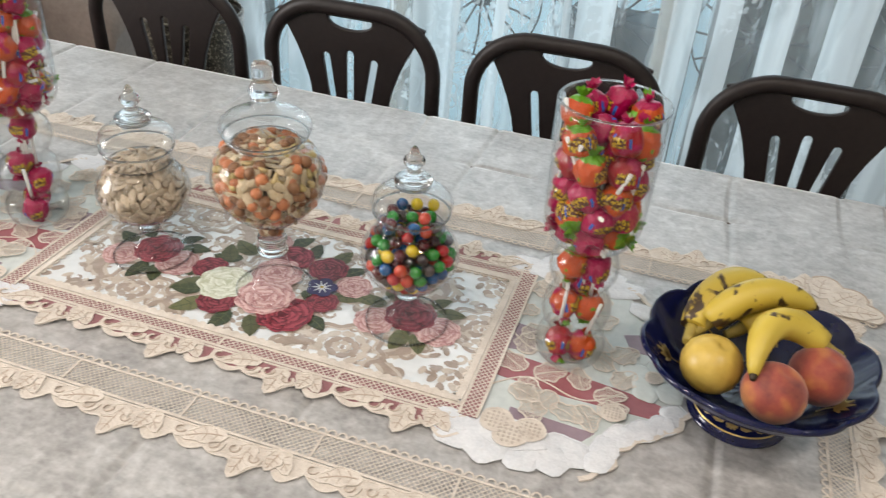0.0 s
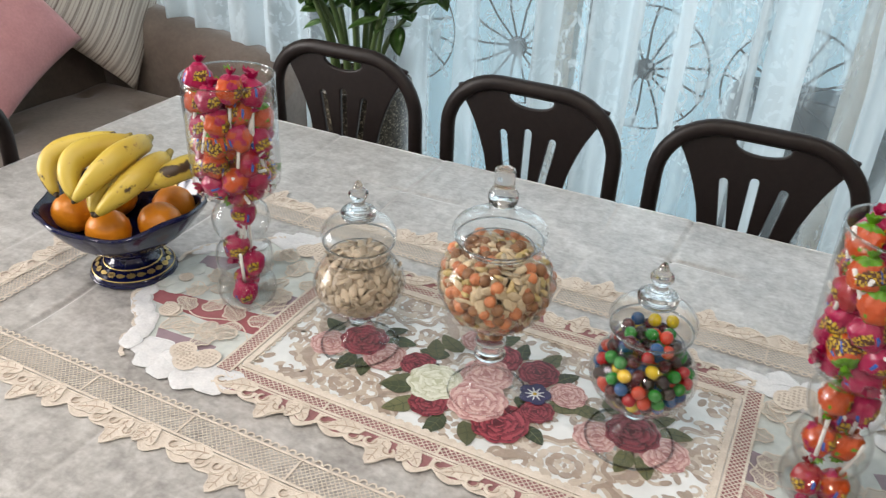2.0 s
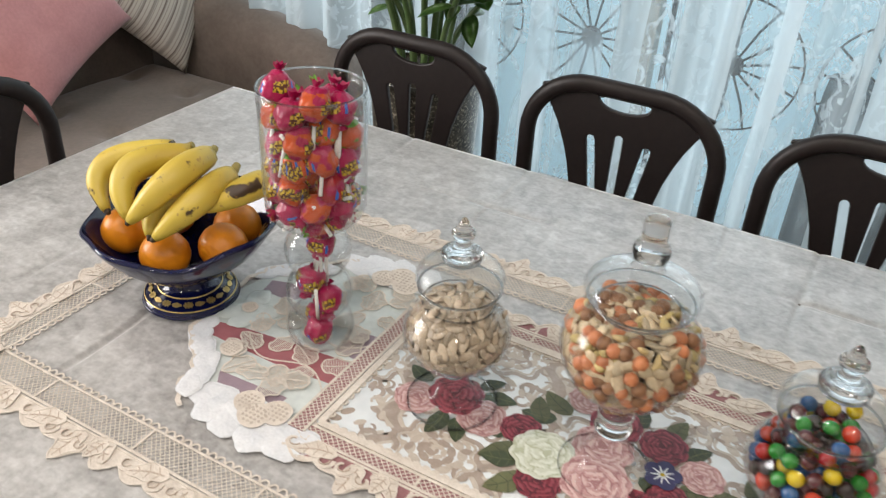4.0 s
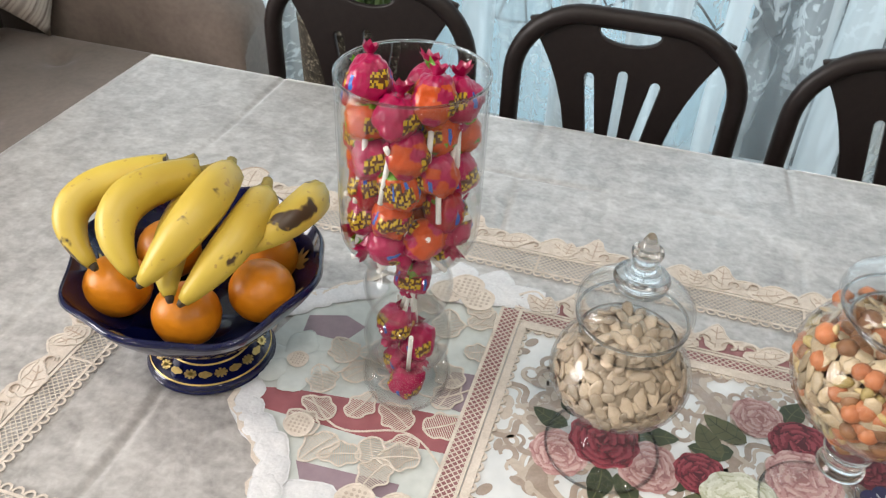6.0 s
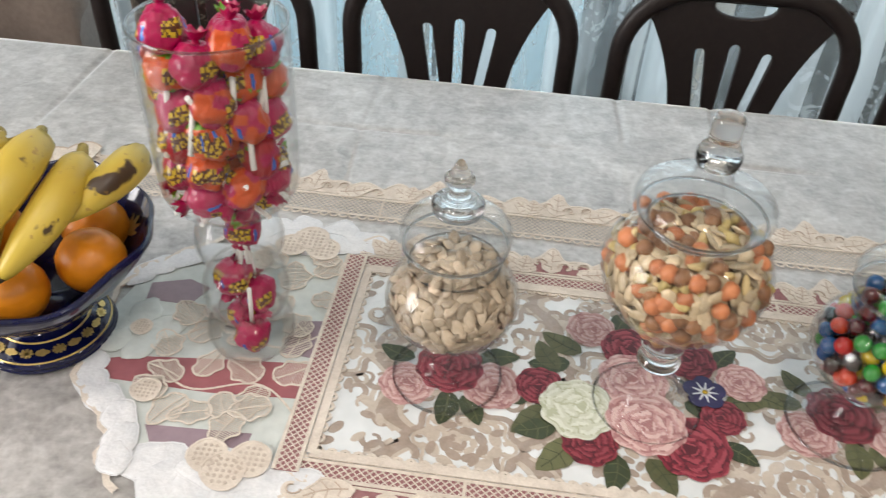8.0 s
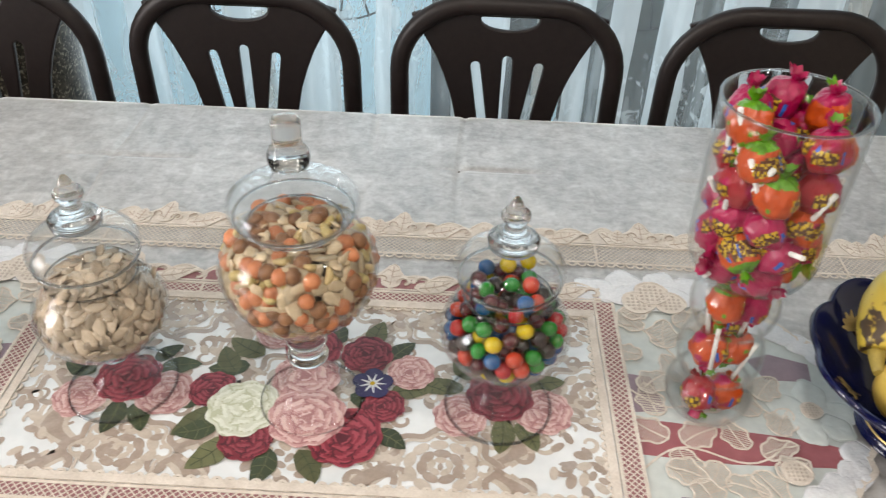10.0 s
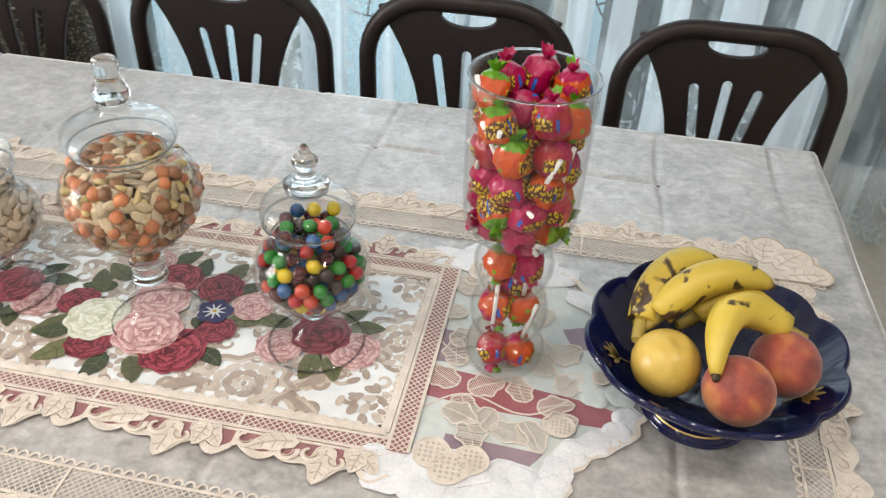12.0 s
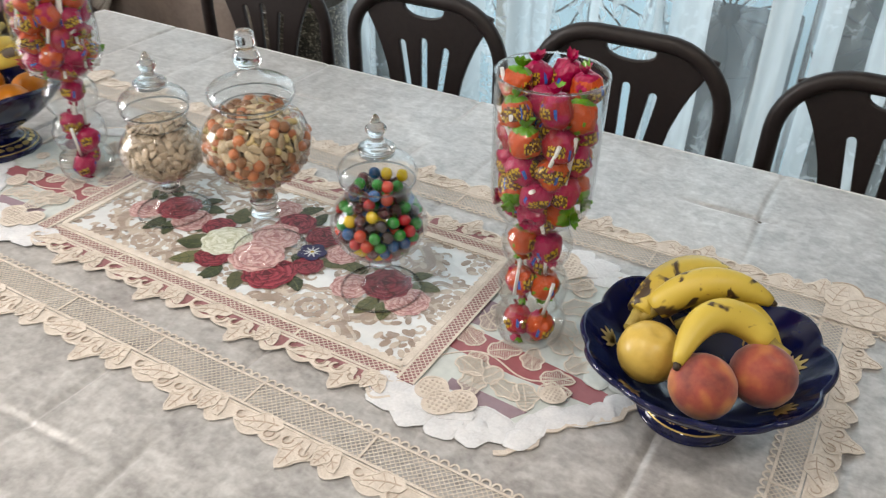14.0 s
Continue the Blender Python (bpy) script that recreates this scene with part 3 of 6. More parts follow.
def build_chair():
    chair = empty("chair", None, "dark brown moulded plastic chair with slotted backrest", "chair", "chairs along the table")
    path = arch(0.231, 0.43, 0.866, 0.150)
    part("back_frame", tube(bmesh.new(), [(x, 0.02 * math.cos((z - 0.43) * 3), z) for x, z in path], 0.0205, 14, flat=0.85, up=(0, 1, 0)), PLASTIC, chair)
    zs = [0.44, 0.52, 0.60, 0.66, 0.71, 0.75, 0.785, 0.81, 0.83, 0.842]
    hw = [0.084, 0.094, 0.106, 0.119, 0.136, 0.153, 0.172, 0.188, 0.201, 0.206]
    right = list(zip(hw, zs))
    top = [(0.165, 0.854), (0.09, 0.857), (0.0, 0.858), (-0.09, 0.857), (-0.165, 0.854)]
    outer = right + top + [(-x, z) for x, z in reversed(right)]
    moon = [(0.061 * math.cos(a), 0.840 - 0.028 * abs(math.sin(a)) ** 0.8) for a in [math.pi * k / 12 for k in range(13)]]
    holes = [moon, slot(0, 0.50, 0, 0.746, 0.0205), slot(-0.032, 0.50, -0.068, 0.732, 0.02), slot(0.032, 0.50, 0.068, 0.732, 0.02)]
    ob = part("backrest", plate(outer, holes, 0.014), PLASTIC, chair, at=pose(0, 0.008, 0))
    bv = ob.modifiers.new("bevel", "BEVEL")
    bv.width, bv.segments, bv.limit_method, bv.angle_limit = 0.004, 2, "ANGLE", radians(40)
    part("seat", soft_box(bmesh.new(), -0.21, -0.42, 0.42, 0.21, -0.01, 0.445, 0.012), PLASTIC, chair)
    for sx in (-1, 1):
        part("leg", tube(bmesh.new(), [(sx * 0.215, 0.005, 0.425), (sx * 0.222, 0.03, 0.2), (sx * 0.23, 0.06, 0.0)], 0.02, 10), PLASTIC, chair)
        part("leg", tube(bmesh.new(), [(sx * 0.19, -0.385, 0.425), (sx * 0.2, -0.40, 0.2), (sx * 0.205, -0.415, 0.0)], 0.02, 10), PLASTIC, chair)
    return chair


chair = build_chair()
chair.matrix_basis = pose(-1.404, 1.868, 0)
for x, a in ((-0.843, 0), (-0.277, 0.5), (0.297, 0)):
    copy_thing(chair, pose(x, 1.868, 0, 0, 0, a))
head = copy_thing(chair, pose(-1.95, 0.985, 0, 0, 0, 90))
head["label"] = "dark brown moulded plastic chair at the table's end"

# ---- glassware ----
AXIS_A, AXIS_B, AXIS_C = (-0.745, 0.895), (-0.523, 0.888), (-0.309, 0.893)
VASE_L, VASE_R = (-0.972, 0.905), (-0.070, 0.909)


def shell(outer, wall=0.0022, seg=56):
    """Blown glass: the outer profile and an inner one a wall's thickness inside."""
    inner = [(max(r - wall, 0.0), z + (wall if r < 0.02 else 0)) for r, z in reversed(outer)]
    return lathe(bmesh.new(), outer + inner, seg)


SMALL_BODY = smooth_profile([(0.004, 0.066), (0.020, 0.067), (0.044, 0.076), (0.062, 0.094), (0.0702, 0.115), (0.066, 0.137), (0.056, 0.152), (0.048, 0.160), (0.0452, 0.165), (0.0470, 0.173), (0.0503, 0.182), (0.0520, 0.189)], 5)
BIG_BODY = smooth_profile([(0.004, 0.097), (0.020, 0.100), (0.0215, 0.112), (0.025, 0.121), (0.046, 0.134), (0.069, 0.158), (0.0806, 0.192), (0.0770, 0.216), (0.066, 0.234), (0.052, 0.244), (0.0460, 0.249), (0.0490, 0.255), (0.0570, 0.261)], 5)


def glass_ring(r, z, w, flat=1.0):
    """A solid bead of glass running round a vessel."""
    return lathe(bmesh.new(), [(r + w * math.cos(a), z + w * flat * math.sin(a)) for a in [2 * math.pi * k / 10 for k in range(11)]], 64)


def small_jar(axis, label):
    jar = empty("candy_jar", pose(*axis, TOP + 0.003), label, "jar", "footed glass jars")
    part("foot", lathe(bmesh.new(), [(0, 0), (0.058, 0), (0.0615, 0.0015), (0.0605, 0.0035), (0.047, 0.0075), (0.036, 0.014), (0.026, 0.026), (0.019, 0.038), (0.0165, 0.047)], 56), GLASS, jar)
    part("foot_rim", glass_ring(0.0604, 0.0022, 0.0017), KNOB_GLASS, jar)
    part("stem", lathe(bmesh.new(), smooth_profile([(0, 0.0475), (0.0155, 0.048), (0.0165, 0.051), (0.0150, 0.055), (0.0195, 0.060), (0.0210, 0.0635), (0.016, 0.0655), (0, 0.0657)], 4), 32), KNOB_GLASS, jar)
    bowl = part("bowl", shell(SMALL_BODY), GLASS, jar)
    part("neck_ring", glass_ring(0.0462, 0.1655, 0.0013), EDGE_GLASS, bowl)
    part("mouth_rim", glass_ring(0.0522, 0.1895, 0.0016), EDGE_GLASS, bowl)
    lid = part("lid", shell(smooth_profile([(0.0515, 0.1915), (0.0545, 0.1945), (0.0560, 0.201), (0.0545, 0.209), (0.047, 0.218), (0.034, 0.2245), (0.021, 0.2282), (0.004, 0.2295)], 5), 0.002), GLASS, jar)
    part("collar", glass_ring(0.0225, 0.2300, 0.0022), EDGE_GLASS, lid)
    part("finial", lathe(bmesh.new(), smooth_profile([(0, 0.2325), (0.022, 0.233), (0.0262, 0.2365), (0.0240, 0.2405), (0.0165, 0.2430), (0.0165, 0.246), (0.0105, 0.2485), (0.0098, 0.256), (0.0140, 0.262), (0.0142, 0.268), (0.0085, 0.2735), (0.0062, 0.2790), (0.0030, 0.2850), (0, 0.2870)], 4), 36), KNOB_GLASS, lid)
    return jar


def big_jar(axis):
    jar = empty("candy_jar", pose(*axis, TOP + 0.003), "tall footed glass jar with domed lid, full of mixed nuts", "jar", "footed glass jars")
    part("foot", lathe(bmesh.new(), [(0, 0), (0.056, 0), (0.059, 0.0015), (0.058, 0.0035), (0.047, 0.008), (0.037, 0.016), (0.028, 0.031), (0.022, 0.048), (0.0195, 0.066)], 56), GLASS, jar)
    part("foot_rim", glass_ring(0.0582, 0.0022, 0.0017), KNOB_GLASS, jar)
    part("stem", lathe(bmesh.new(), smooth_profile([(0, 0.0665), (0.018, 0.067), (0.0225, 0.070), (0.0225, 0.074), (0.0195, 0.079), (0.0195, 0.084), (0.0215, 0.090), (0.0205, 0.0962), (0, 0.0966)], 4), 36), KNOB_GLASS, jar)
    bowl = part("bowl", shell(BIG_BODY), GLASS, jar)
    part("neck_ring", glass_ring(0.0470, 0.2492, 0.0013), EDGE_GLASS, bowl)
    part("mouth_rim", glass_ring(0.0578, 0.2612, 0.0014), EDGE_GLASS, bowl)
    lid = part("lid", shell(smooth_profile([(0.0575, 0.2630), (0.0625, 0.2665), (0.0637, 0.2725), (0.0600, 0.281), (0.047, 0.289), (0.030, 0.294), (0.0195, 0.299), (0.0165, 0.305), (0.0165, 0.309), (0.004, 0.310)], 5), 0.002), GLASS, jar)
    part("finial", lathe(bmesh.new(), smooth_profile([(0, 0.3105), (0.015, 0.311), (0.0192, 0.317), (0.0197, 0.325), (0.0165, 0.3325), (0.0138, 0.337), (0.0138, 0.352), (0.0118, 0.361), (0, 0.365)], 4), 36), KNOB_GLASS, lid)
    return jar


small_jar(AXIS_A, "small footed glass jar with lid, full of pumpkin seeds")
big_jar(AXIS_B)
small_jar(AXIS_C, "small footed glass jar with lid, full of coloured candies")

CUP = smooth_profile([(0.031, 0.190), (0.040, 0.200), (0.056, 0.211), (0.0645, 0.222), (0.068, 0.240), (0.0685, 0.30), (0.0690, 0.393)], 5)


CUP_R = smooth_profile([(0.031, 0.190), (0.042, 0.196), (0.054, 0.206), (0.0605, 0.218), (0.0637, 0.236), (0.0650, 0.290), (0.0668, 0.388)], 5)


def tall_vase(axis, cup_profile, label):
    vase = empty("glass_vase", pose(*axis, TOP + 0.003), label, "vase", "tall glass vases")
    stem = [(0.020, 0.0), (0.032, 0.0005), (0.044, 0.012), (0.049, 0.030), (0.045, 0.047), (0.0345, 0.0575), (0.043, 0.070), (0.047, 0.090), (0.043, 0.110), (0.0335, 0.1245), (0.043, 0.142), (0.0465, 0.160), (0.042, 0.177), (0.031, 0.190)]
    part("bubble_stem", shell(smooth_profile(stem, 6), 0.002), GLASS, vase)
    cup = part("cup", shell(cup_profile, 0.002), GLASS, vase)
    part("rim", glass_ring(cup_profile[-1][0] - 0.0008, cup_profile[-1][1] + 0.001, 0.0013), EDGE_GLASS, cup)
    return vase


tall_vase(VASE_L, CUP, "tall bubble-stemmed glass vase full of wrapped lollipops")
tall_vase(VASE_R, CUP_R, "tall bubble-stemmed glass vase packed with wrapped lollipops")

# ---- fruit bowls ----
BOWL_L, BOWL_R = (-1.212, 0.888), (0.166, 0.884)
bl = empty("fruit_bowl", pose(*BOWL_L, TOP + 0.003), "cobalt blue footed porcelain bowl with gold leaves", "bowl", "fruit bowls")


def octo(a, z, r):
    k = max(0.0, (z - 0.045) / 0.09)
    lift = 0.006 * k * math.cos(4 * a + 0.5)
    return r * (1 + 0.022 * k * math.cos(8 * a)), z + lift


BOWL_PROFILE_L = smooth_profile([(0.0, 0.046), (0.035, 0.046), (0.06, 0.055), (0.10, 0.083), (0.130, 0.118), (0.141, 0.136)], 5)
inner_l = [(max(r - 0.004, 0), z + 0.006) for r, z in reversed(BOWL_PROFILE_L)]
part("dish", lathe(bmesh.new(), BOWL_PROFILE_L + inner_l, 96, ripple=octo), COBALT, bl)
part("foot", lathe(bmesh.new(), smooth_profile([(0.0, 0.0), (0.068, 0.0), (0.073, 0.004), (0.071, 0.011), (0.058, 0.018), (0.043, 0.026), (0.036, 0.036), (0.036, 0.0455), (0.0, 0.0458)], 4), 64), COBALT, bl)
br = empty("fruit_bowl", pose(*BOWL_R, TOP + 0.003), "cobalt blue scalloped porcelain bowl with gold foot", "bowl", "fruit bowls")


def scallop(a, z, r):
    k = max(0.0, (z - 0.04) / 0.08)
    lobe = abs(math.sin(5 * a + 0.6)) ** 0.7
    return r * (1 + 0.075 * k * (lobe - 0.6) + 0.02 * k * math.sin(2 * a)), z + 0.008 * k * (lobe - 0.5) + 0.004 * k * math.sin(3 * a + 1)


BOWL_PROFILE_R = smooth_profile([(0.0, 0.038), (0.04, 0.038), (0.075, 0.048), (0.104, 0.066), (0.127, 0.087), (0.144, 0.106)], 5)
inner_r = [(max(r - 0.004, 0), z + 0.006) for r, z in reversed(BOWL_PROFILE_R)]
part("dish", lathe(bmesh.new(), BOWL_PROFILE_R + inner_r, 128, ripple=scallop), COBALT, br)
part("foot", lathe(bmesh.new(), smooth_profile([(0.0, 0.0), (0.060, 0.0), (0.064, 0.004), (0.061, 0.012), (0.050, 0.020), (0.040, 0.028), (0.037, 0.0375), (0.0, 0.0378)], 4), 64), COBALT, br)


# ---- fruit ----
def bez(a, b, c, n=18):
    """A curve from a to c that passes through b half-way."""
    a, b, c = Vector(a), Vector(b), Vector(c)
    k = 2 * b - (a + c) / 2
    return [(1 - t) ** 2 * a + 2 * t * (1 - t) * k + t * t * c for t in [i / n for i in range(n + 1)]]


def banana(stem, mid, tip, skin=None, r=0.0185, label="ripe yellow banana with brown spots", group="bananas in the bowls"):
    pts = bez(stem, mid, tip)
    o = Vector(mid)
    thing = empty("banana", Matrix.Translation(o), label, "banana", group)
    loc = [p - o for p in pts]
    up = (loc[len(loc) // 2] - (loc[0] + loc[-1]) / 2).normalized()

    def girth(t):
        k = 0.60 + 0.40 * math.sin(math.pi * min(1.0, t * 1.05 + 0.10)) ** 0.6
        return r * k * (1 if t < 0.86 else 1 - 0.5 * ((t - 0.86) / 0.14) ** 1.6)
    body = tube(bmesh.new(), loc, girth, 10, up=up)
    for i, v in enumerate(body.verts):
        if (i % 10) % 2 == 0:
            ring = i // 10
            v.co += (v.co - loc[ring]) * 0.07
    part("peel", body, skin or BANANA, thing)
    d0 = (loc[0] - loc[1]).normalized()
    s0 = [loc[0] - d0 * 0.006, loc[0] + d0 * 0.008, loc[0] + d0 * 0.02 + Vector((0, 0, 0.003)), loc[0] + d0 * 0.03 + Vector((0, 0, 0.007))]
    part("stem", tube(bmesh.new(), s0, lambda t: 0.0095 - 0.004 * t, 8, up=up), BANANA_STEM, thing)
    d1 = (loc[-1] - loc[-2]).normalized()
    part("tip", tube(bmesh.new(), [loc[-1] - d1 * 0.003, loc[-1] + d1 * 0.004, loc[-1] + d1 * 0.007], lambda t: 0.0056 - 0.0028 * t, 8, up=up), BANANA_END, thing)
    return thing


bunch = "yellow banana with brown patches, in a bunch"
banana((-1.262, 0.936, 0.970), (-1.335, 0.868, 0.950), (-1.296, 0.826, 0.905), BANANA_RIPE, 0.0195, bunch)
banana((-1.222, 0.930, 0.974), (-1.268, 0.856, 0.966), (-1.232, 0.812, 0.918), None, 0.0215, bunch)
banana((-1.182, 0.922, 0.986), (-1.175, 0.848, 0.982), (-1.210, 0.794, 0.930), None, 0.0215, bunch)
banana((-1.142, 0.922, 0.966), (-1.138, 0.855, 0.957), (-1.170, 0.799, 0.914), BANANA_RIPE, 0.0205, bunch)
banana((-1.225, 0.930, 0.950), (-1.217, 0.860, 0.932), (-1.196, 0.812, 0.902), None, 0.0185, bunch)
banana((-1.104, 0.968, 0.952), (-1.098, 0.912, 0.962), (-1.137, 0.866, 0.938), BANANA_RIPE, 0.0195, bunch)
for pts in (((0.082, 0.886, 0.872), (0.112, 0.952, 0.902), (0.175, 0.985, 0.893)), ((0.100, 0.892, 0.882), (0.152, 0.922, 0.920), (0.220, 0.940, 0.908))):
    banana(*pts, BANANA_SPOT, 0.0205, "overripe yellow banana covered in dark spots")
banana((0.232, 0.886, 0.892), (0.172, 0.872, 0.914), (0.154, 0.800, 0.886), BANANA_RIPE, 0.0192, "bright yellow banana lying over peaches")
banana((0.145, 0.915, 0.870), (0.195, 0.925, 0.893), (0.248, 0.893, 0.872), BANANA, 0.016, "yellow banana half hidden beneath others")


def round_fruit(name, c, r, mat, label, cat, group, squash=0.94, dimple=0.12, turn=0):
    th = empty(name, pose(*c, 14 * math.sin(turn), 12 * math.cos(turn), turn * 50), label, cat, group)
    prof = []
    for i in range(25):
        a = -math.pi / 2 + math.pi * i / 24
        z = r * squash * math.sin(a)
        z -= math.copysign(1, a) * dimple * r * math.exp(-((math.cos(a)) / 0.22) ** 2)
        prof.append((r * math.cos(a) if 0 < i < 24 else 0, z))
    part("skin", lathe(bmesh.new(), prof, 32, ripple=lambda a, z, rr: (rr * (1 + 0.012 * math.sin(3 * a + 20 * z / r)), z)), mat, th)
    zt = r * squash * (1 - dimple)
    part("stalk", lathe(bmesh.new(), [(0, zt - 0.010), (0.003, zt - 0.009), (0.0035, zt - 0.005), (0.0025, zt - 0.002), (0, zt - 0.001)], 10), BANANA_END, th)
    return th


for i, c in enumerate(((-1.290, 0.848, 0.862), (-1.198, 0.836, 0.858), (-1.138, 0.893, 0.863), (-1.163, 0.952, 0.862), (-1.278, 0.930, 0.858))):
    round_fruit("orange", c, 0.0365, ORANGE, "whole bright orange with dimpled peel", "orange", "oranges in the bowl", 0.95, 0.05, i)
round_fruit("apple", (0.112, 0.846, 0.851), 0.0385, APPLE, "whole golden yellow apple", "apple", "fruit in the bowl", 0.95, 0.14, 2.0)
round_fruit("peach", (0.184, 0.810, 0.860), 0.038, PEACH, "ripe red and orange fuzzy peach", "peach", "peaches in the bowl", 0.95, 0.10, 1.0)
round_fruit("peach", (0.238, 0.862, 0.862), 0.038, PEACH, "ripe red and orange fuzzy peach", "peach", "peaches in the bowl", 0.95, 0.10, 3.4)


# ---- what the glasses hold ----
def inside(profile, z, wall=0.0028):
    zs = [p[1] for p in profile]
    return float(np.interp(z, zs, [p[0] for p in profile])) - wall


def pack(n, rad, profile, z0, z1, seed, steps=260):
    """Settles n balls in a vessel: they fall, push one another apart and stay within the wall."""
    rng = np.random.default_rng(seed)
    zs, rs = np.array([p[1] for p in profile]), np.array([p[0] for p in profile]) - 0.0028
    p = np.column_stack([rng.uniform(-0.05, 0.05, n), rng.uniform(-0.05, 0.05, n), rng.uniform(z0 + rad, z1, n)])
    for k in range(steps):
        p[:, 2] -= 0.0006 * (1 - k / steps)
        d = p[:, None] - p[None]
        dist = np.sqrt((d ** 2).sum(2)) + np.eye(n)
        over = np.clip(2 * rad - dist, 0, None) * (1 - np.eye(n))
        p += (d / dist[..., None] * over[..., None]).sum(1) * 0.35
        p[:, 2] = np.maximum(p[:, 2], z0 + rad)
        lim = np.maximum(np.minimum(np.interp(p[:, 2], zs, rs), np.interp(p[:, 2] - 0.6 * rad, zs, rs)) - rad, 0.001)
        r = np.hypot(p[:, 0], p[:, 1])
        f = np.where(r > lim, lim / np.maximum(r, 1e-6), 1)
        p[:, 0] *= f
        p[:, 1] *= f
    return p


CANDY = [("red", (0.40, 0.010, 0.012)), ("yellow", (0.62, 0.46, 0.003)), ("green", (0.010, 0.20, 0.014)), ("blue", (0.003, 0.070, 0.22)), ("brown", (0.016, 0.006, 0.0045)), ("orange", (0.50, 0.040, 0.010)), ("dark red", (0.07, 0.005, 0.008))]
candy_meshes = []
for cname, col in CANDY:
    mt = grained(cname.replace(" ", "_") + "_candy_shell", tuple(0.85 * v for v in col), col, 60, 0.22, 0.05, 0.0005, Coat_Weight=0.6, Coat_Roughness=0.04)
    prof = [(0.0092 * math.cos(a), 0.0082 * math.sin(a)) for a in [-math.pi / 2 + math.pi * i / 10 for i in range(11)]]
    prof[0], prof[-1] = (0, prof[0][1]), (0, prof[-1][1])
    candy_meshes.append((cname, mesh_of(lathe(bmesh.new(), prof, 16), mt)))
rnd = random.Random(5)
for x, y, z in pack(238, 0.0094, SMALL_BODY[2:] + [(0.053, 0.25)], 0.067, 0.24, 4, 420):
    cname, me = candy_meshes[rnd.choices(range(7), (9, 10, 22, 15, 20, 10, 16))[0]]
    ob = part("chocolate_candy", me, None, at=pose(AXIS_C[0] + x, AXIS_C[1] + y, TOP + 0.003 + z, rnd.uniform(0, 360), rnd.uniform(0, 360), 0))
    tagged(ob, "round glossy %s sugar-coated chocolate candy" % cname, "candy", "coloured candies in the jar")

SEED = random_tone(grained("pale_pumpkin_seed", (0.38, 0.30, 0.215), (0.58, 0.475, 0.36), 90, 0.38, 0.2), 0.62, 1.2)
MELON = random_tone(grained("golden_melon_seed", (0.44, 0.33, 0.20), (0.66, 0.54, 0.37), 90, 0.38, 0.2), 0.6, 1.2)
NUTS = [MELON, random_tone(grained("orange_coated_peanut", (0.42, 0.13, 0.05), (0.55, 0.225, 0.10), 90, 0.5, 0.3), 0.85, 1.15), random_tone(grained("brown_roast_nut", (0.16, 0.07, 0.03), (0.30, 0.15, 0.07), 90, 0.5, 0.3), 0.8, 1.2),
        random_tone(grained("pale_yellow_cashew", (0.55, 0.40, 0.17), (0.68, 0.53, 0.28), 90, 0.5, 0.2), 0.85, 1.1), random_tone(grained("green_gold_pistachio", (0.36, 0.27, 0.09), (0.52, 0.41, 0.18), 90, 0.5, 0.2), 0.85, 1.15)]


# Dark brown for the heap cores: paints the shade seen between seeds and nuts.
GAP_SHADE = grained("heap_gap_shade_brown", (0.07, 0.045, 0.025), (0.13, 0.09, 0.055), 120, 0.8, 0.5)


class Heap:
    """Gathers many small bodies into one mesh."""

    def __init__(self):
        self.v, self.f, self.m, self.count = [], [], [], 0

    def add(self, m, size, point, mi, curl=0.0, seg=8, rows=5):
        b = len(self.v)
        sx, sy, sz = size
        for i in range(1, rows):
            a = -math.pi / 2 + math.pi * i / rows
            for k in range(seg):
                t = 2 * math.pi * k / seg
                x, y, z = math.cos(a) * math.cos(t), math.cos(a) * math.sin(t), math.sin(a)
                y *= 1 - point * x
                self.v.append(m @ Vector((x * sx, y * sy + curl * x * x * sx, z * sz)))
        lo, hi = b + seg * (rows - 1), b + seg * (rows - 1) + 1
        self.v += [m @ Vector((0, 0, -sz)), m @ Vector((0, 0, sz))]
        for i in range(rows - 2):
            for k in range(seg):
                self.f.append((b + i * seg + k, b + i * seg + (k + 1) % seg, b + (i + 1) * seg + (k + 1) % seg, b + (i + 1) * seg + k))
        for k in range(seg):
            self.f.append((lo, b + (k + 1) % seg, b + k))
            self.f.append((hi, b + (rows - 2) * seg + k, b + (rows - 2) * seg + (k + 1) % seg))
        self.m += [mi] * (len(self.f) - len(self.m))

    def mesh(self, mats):
        me = bpy.data.meshes.new("heap")
        me.from_pydata([tuple(v) for v in self.v], [], self.f)
        for mt in mats:
            me.materials.append(mt)
        me.polygons.foreach_set("material_index", self.m)
        me.shade_smooth()
        return me


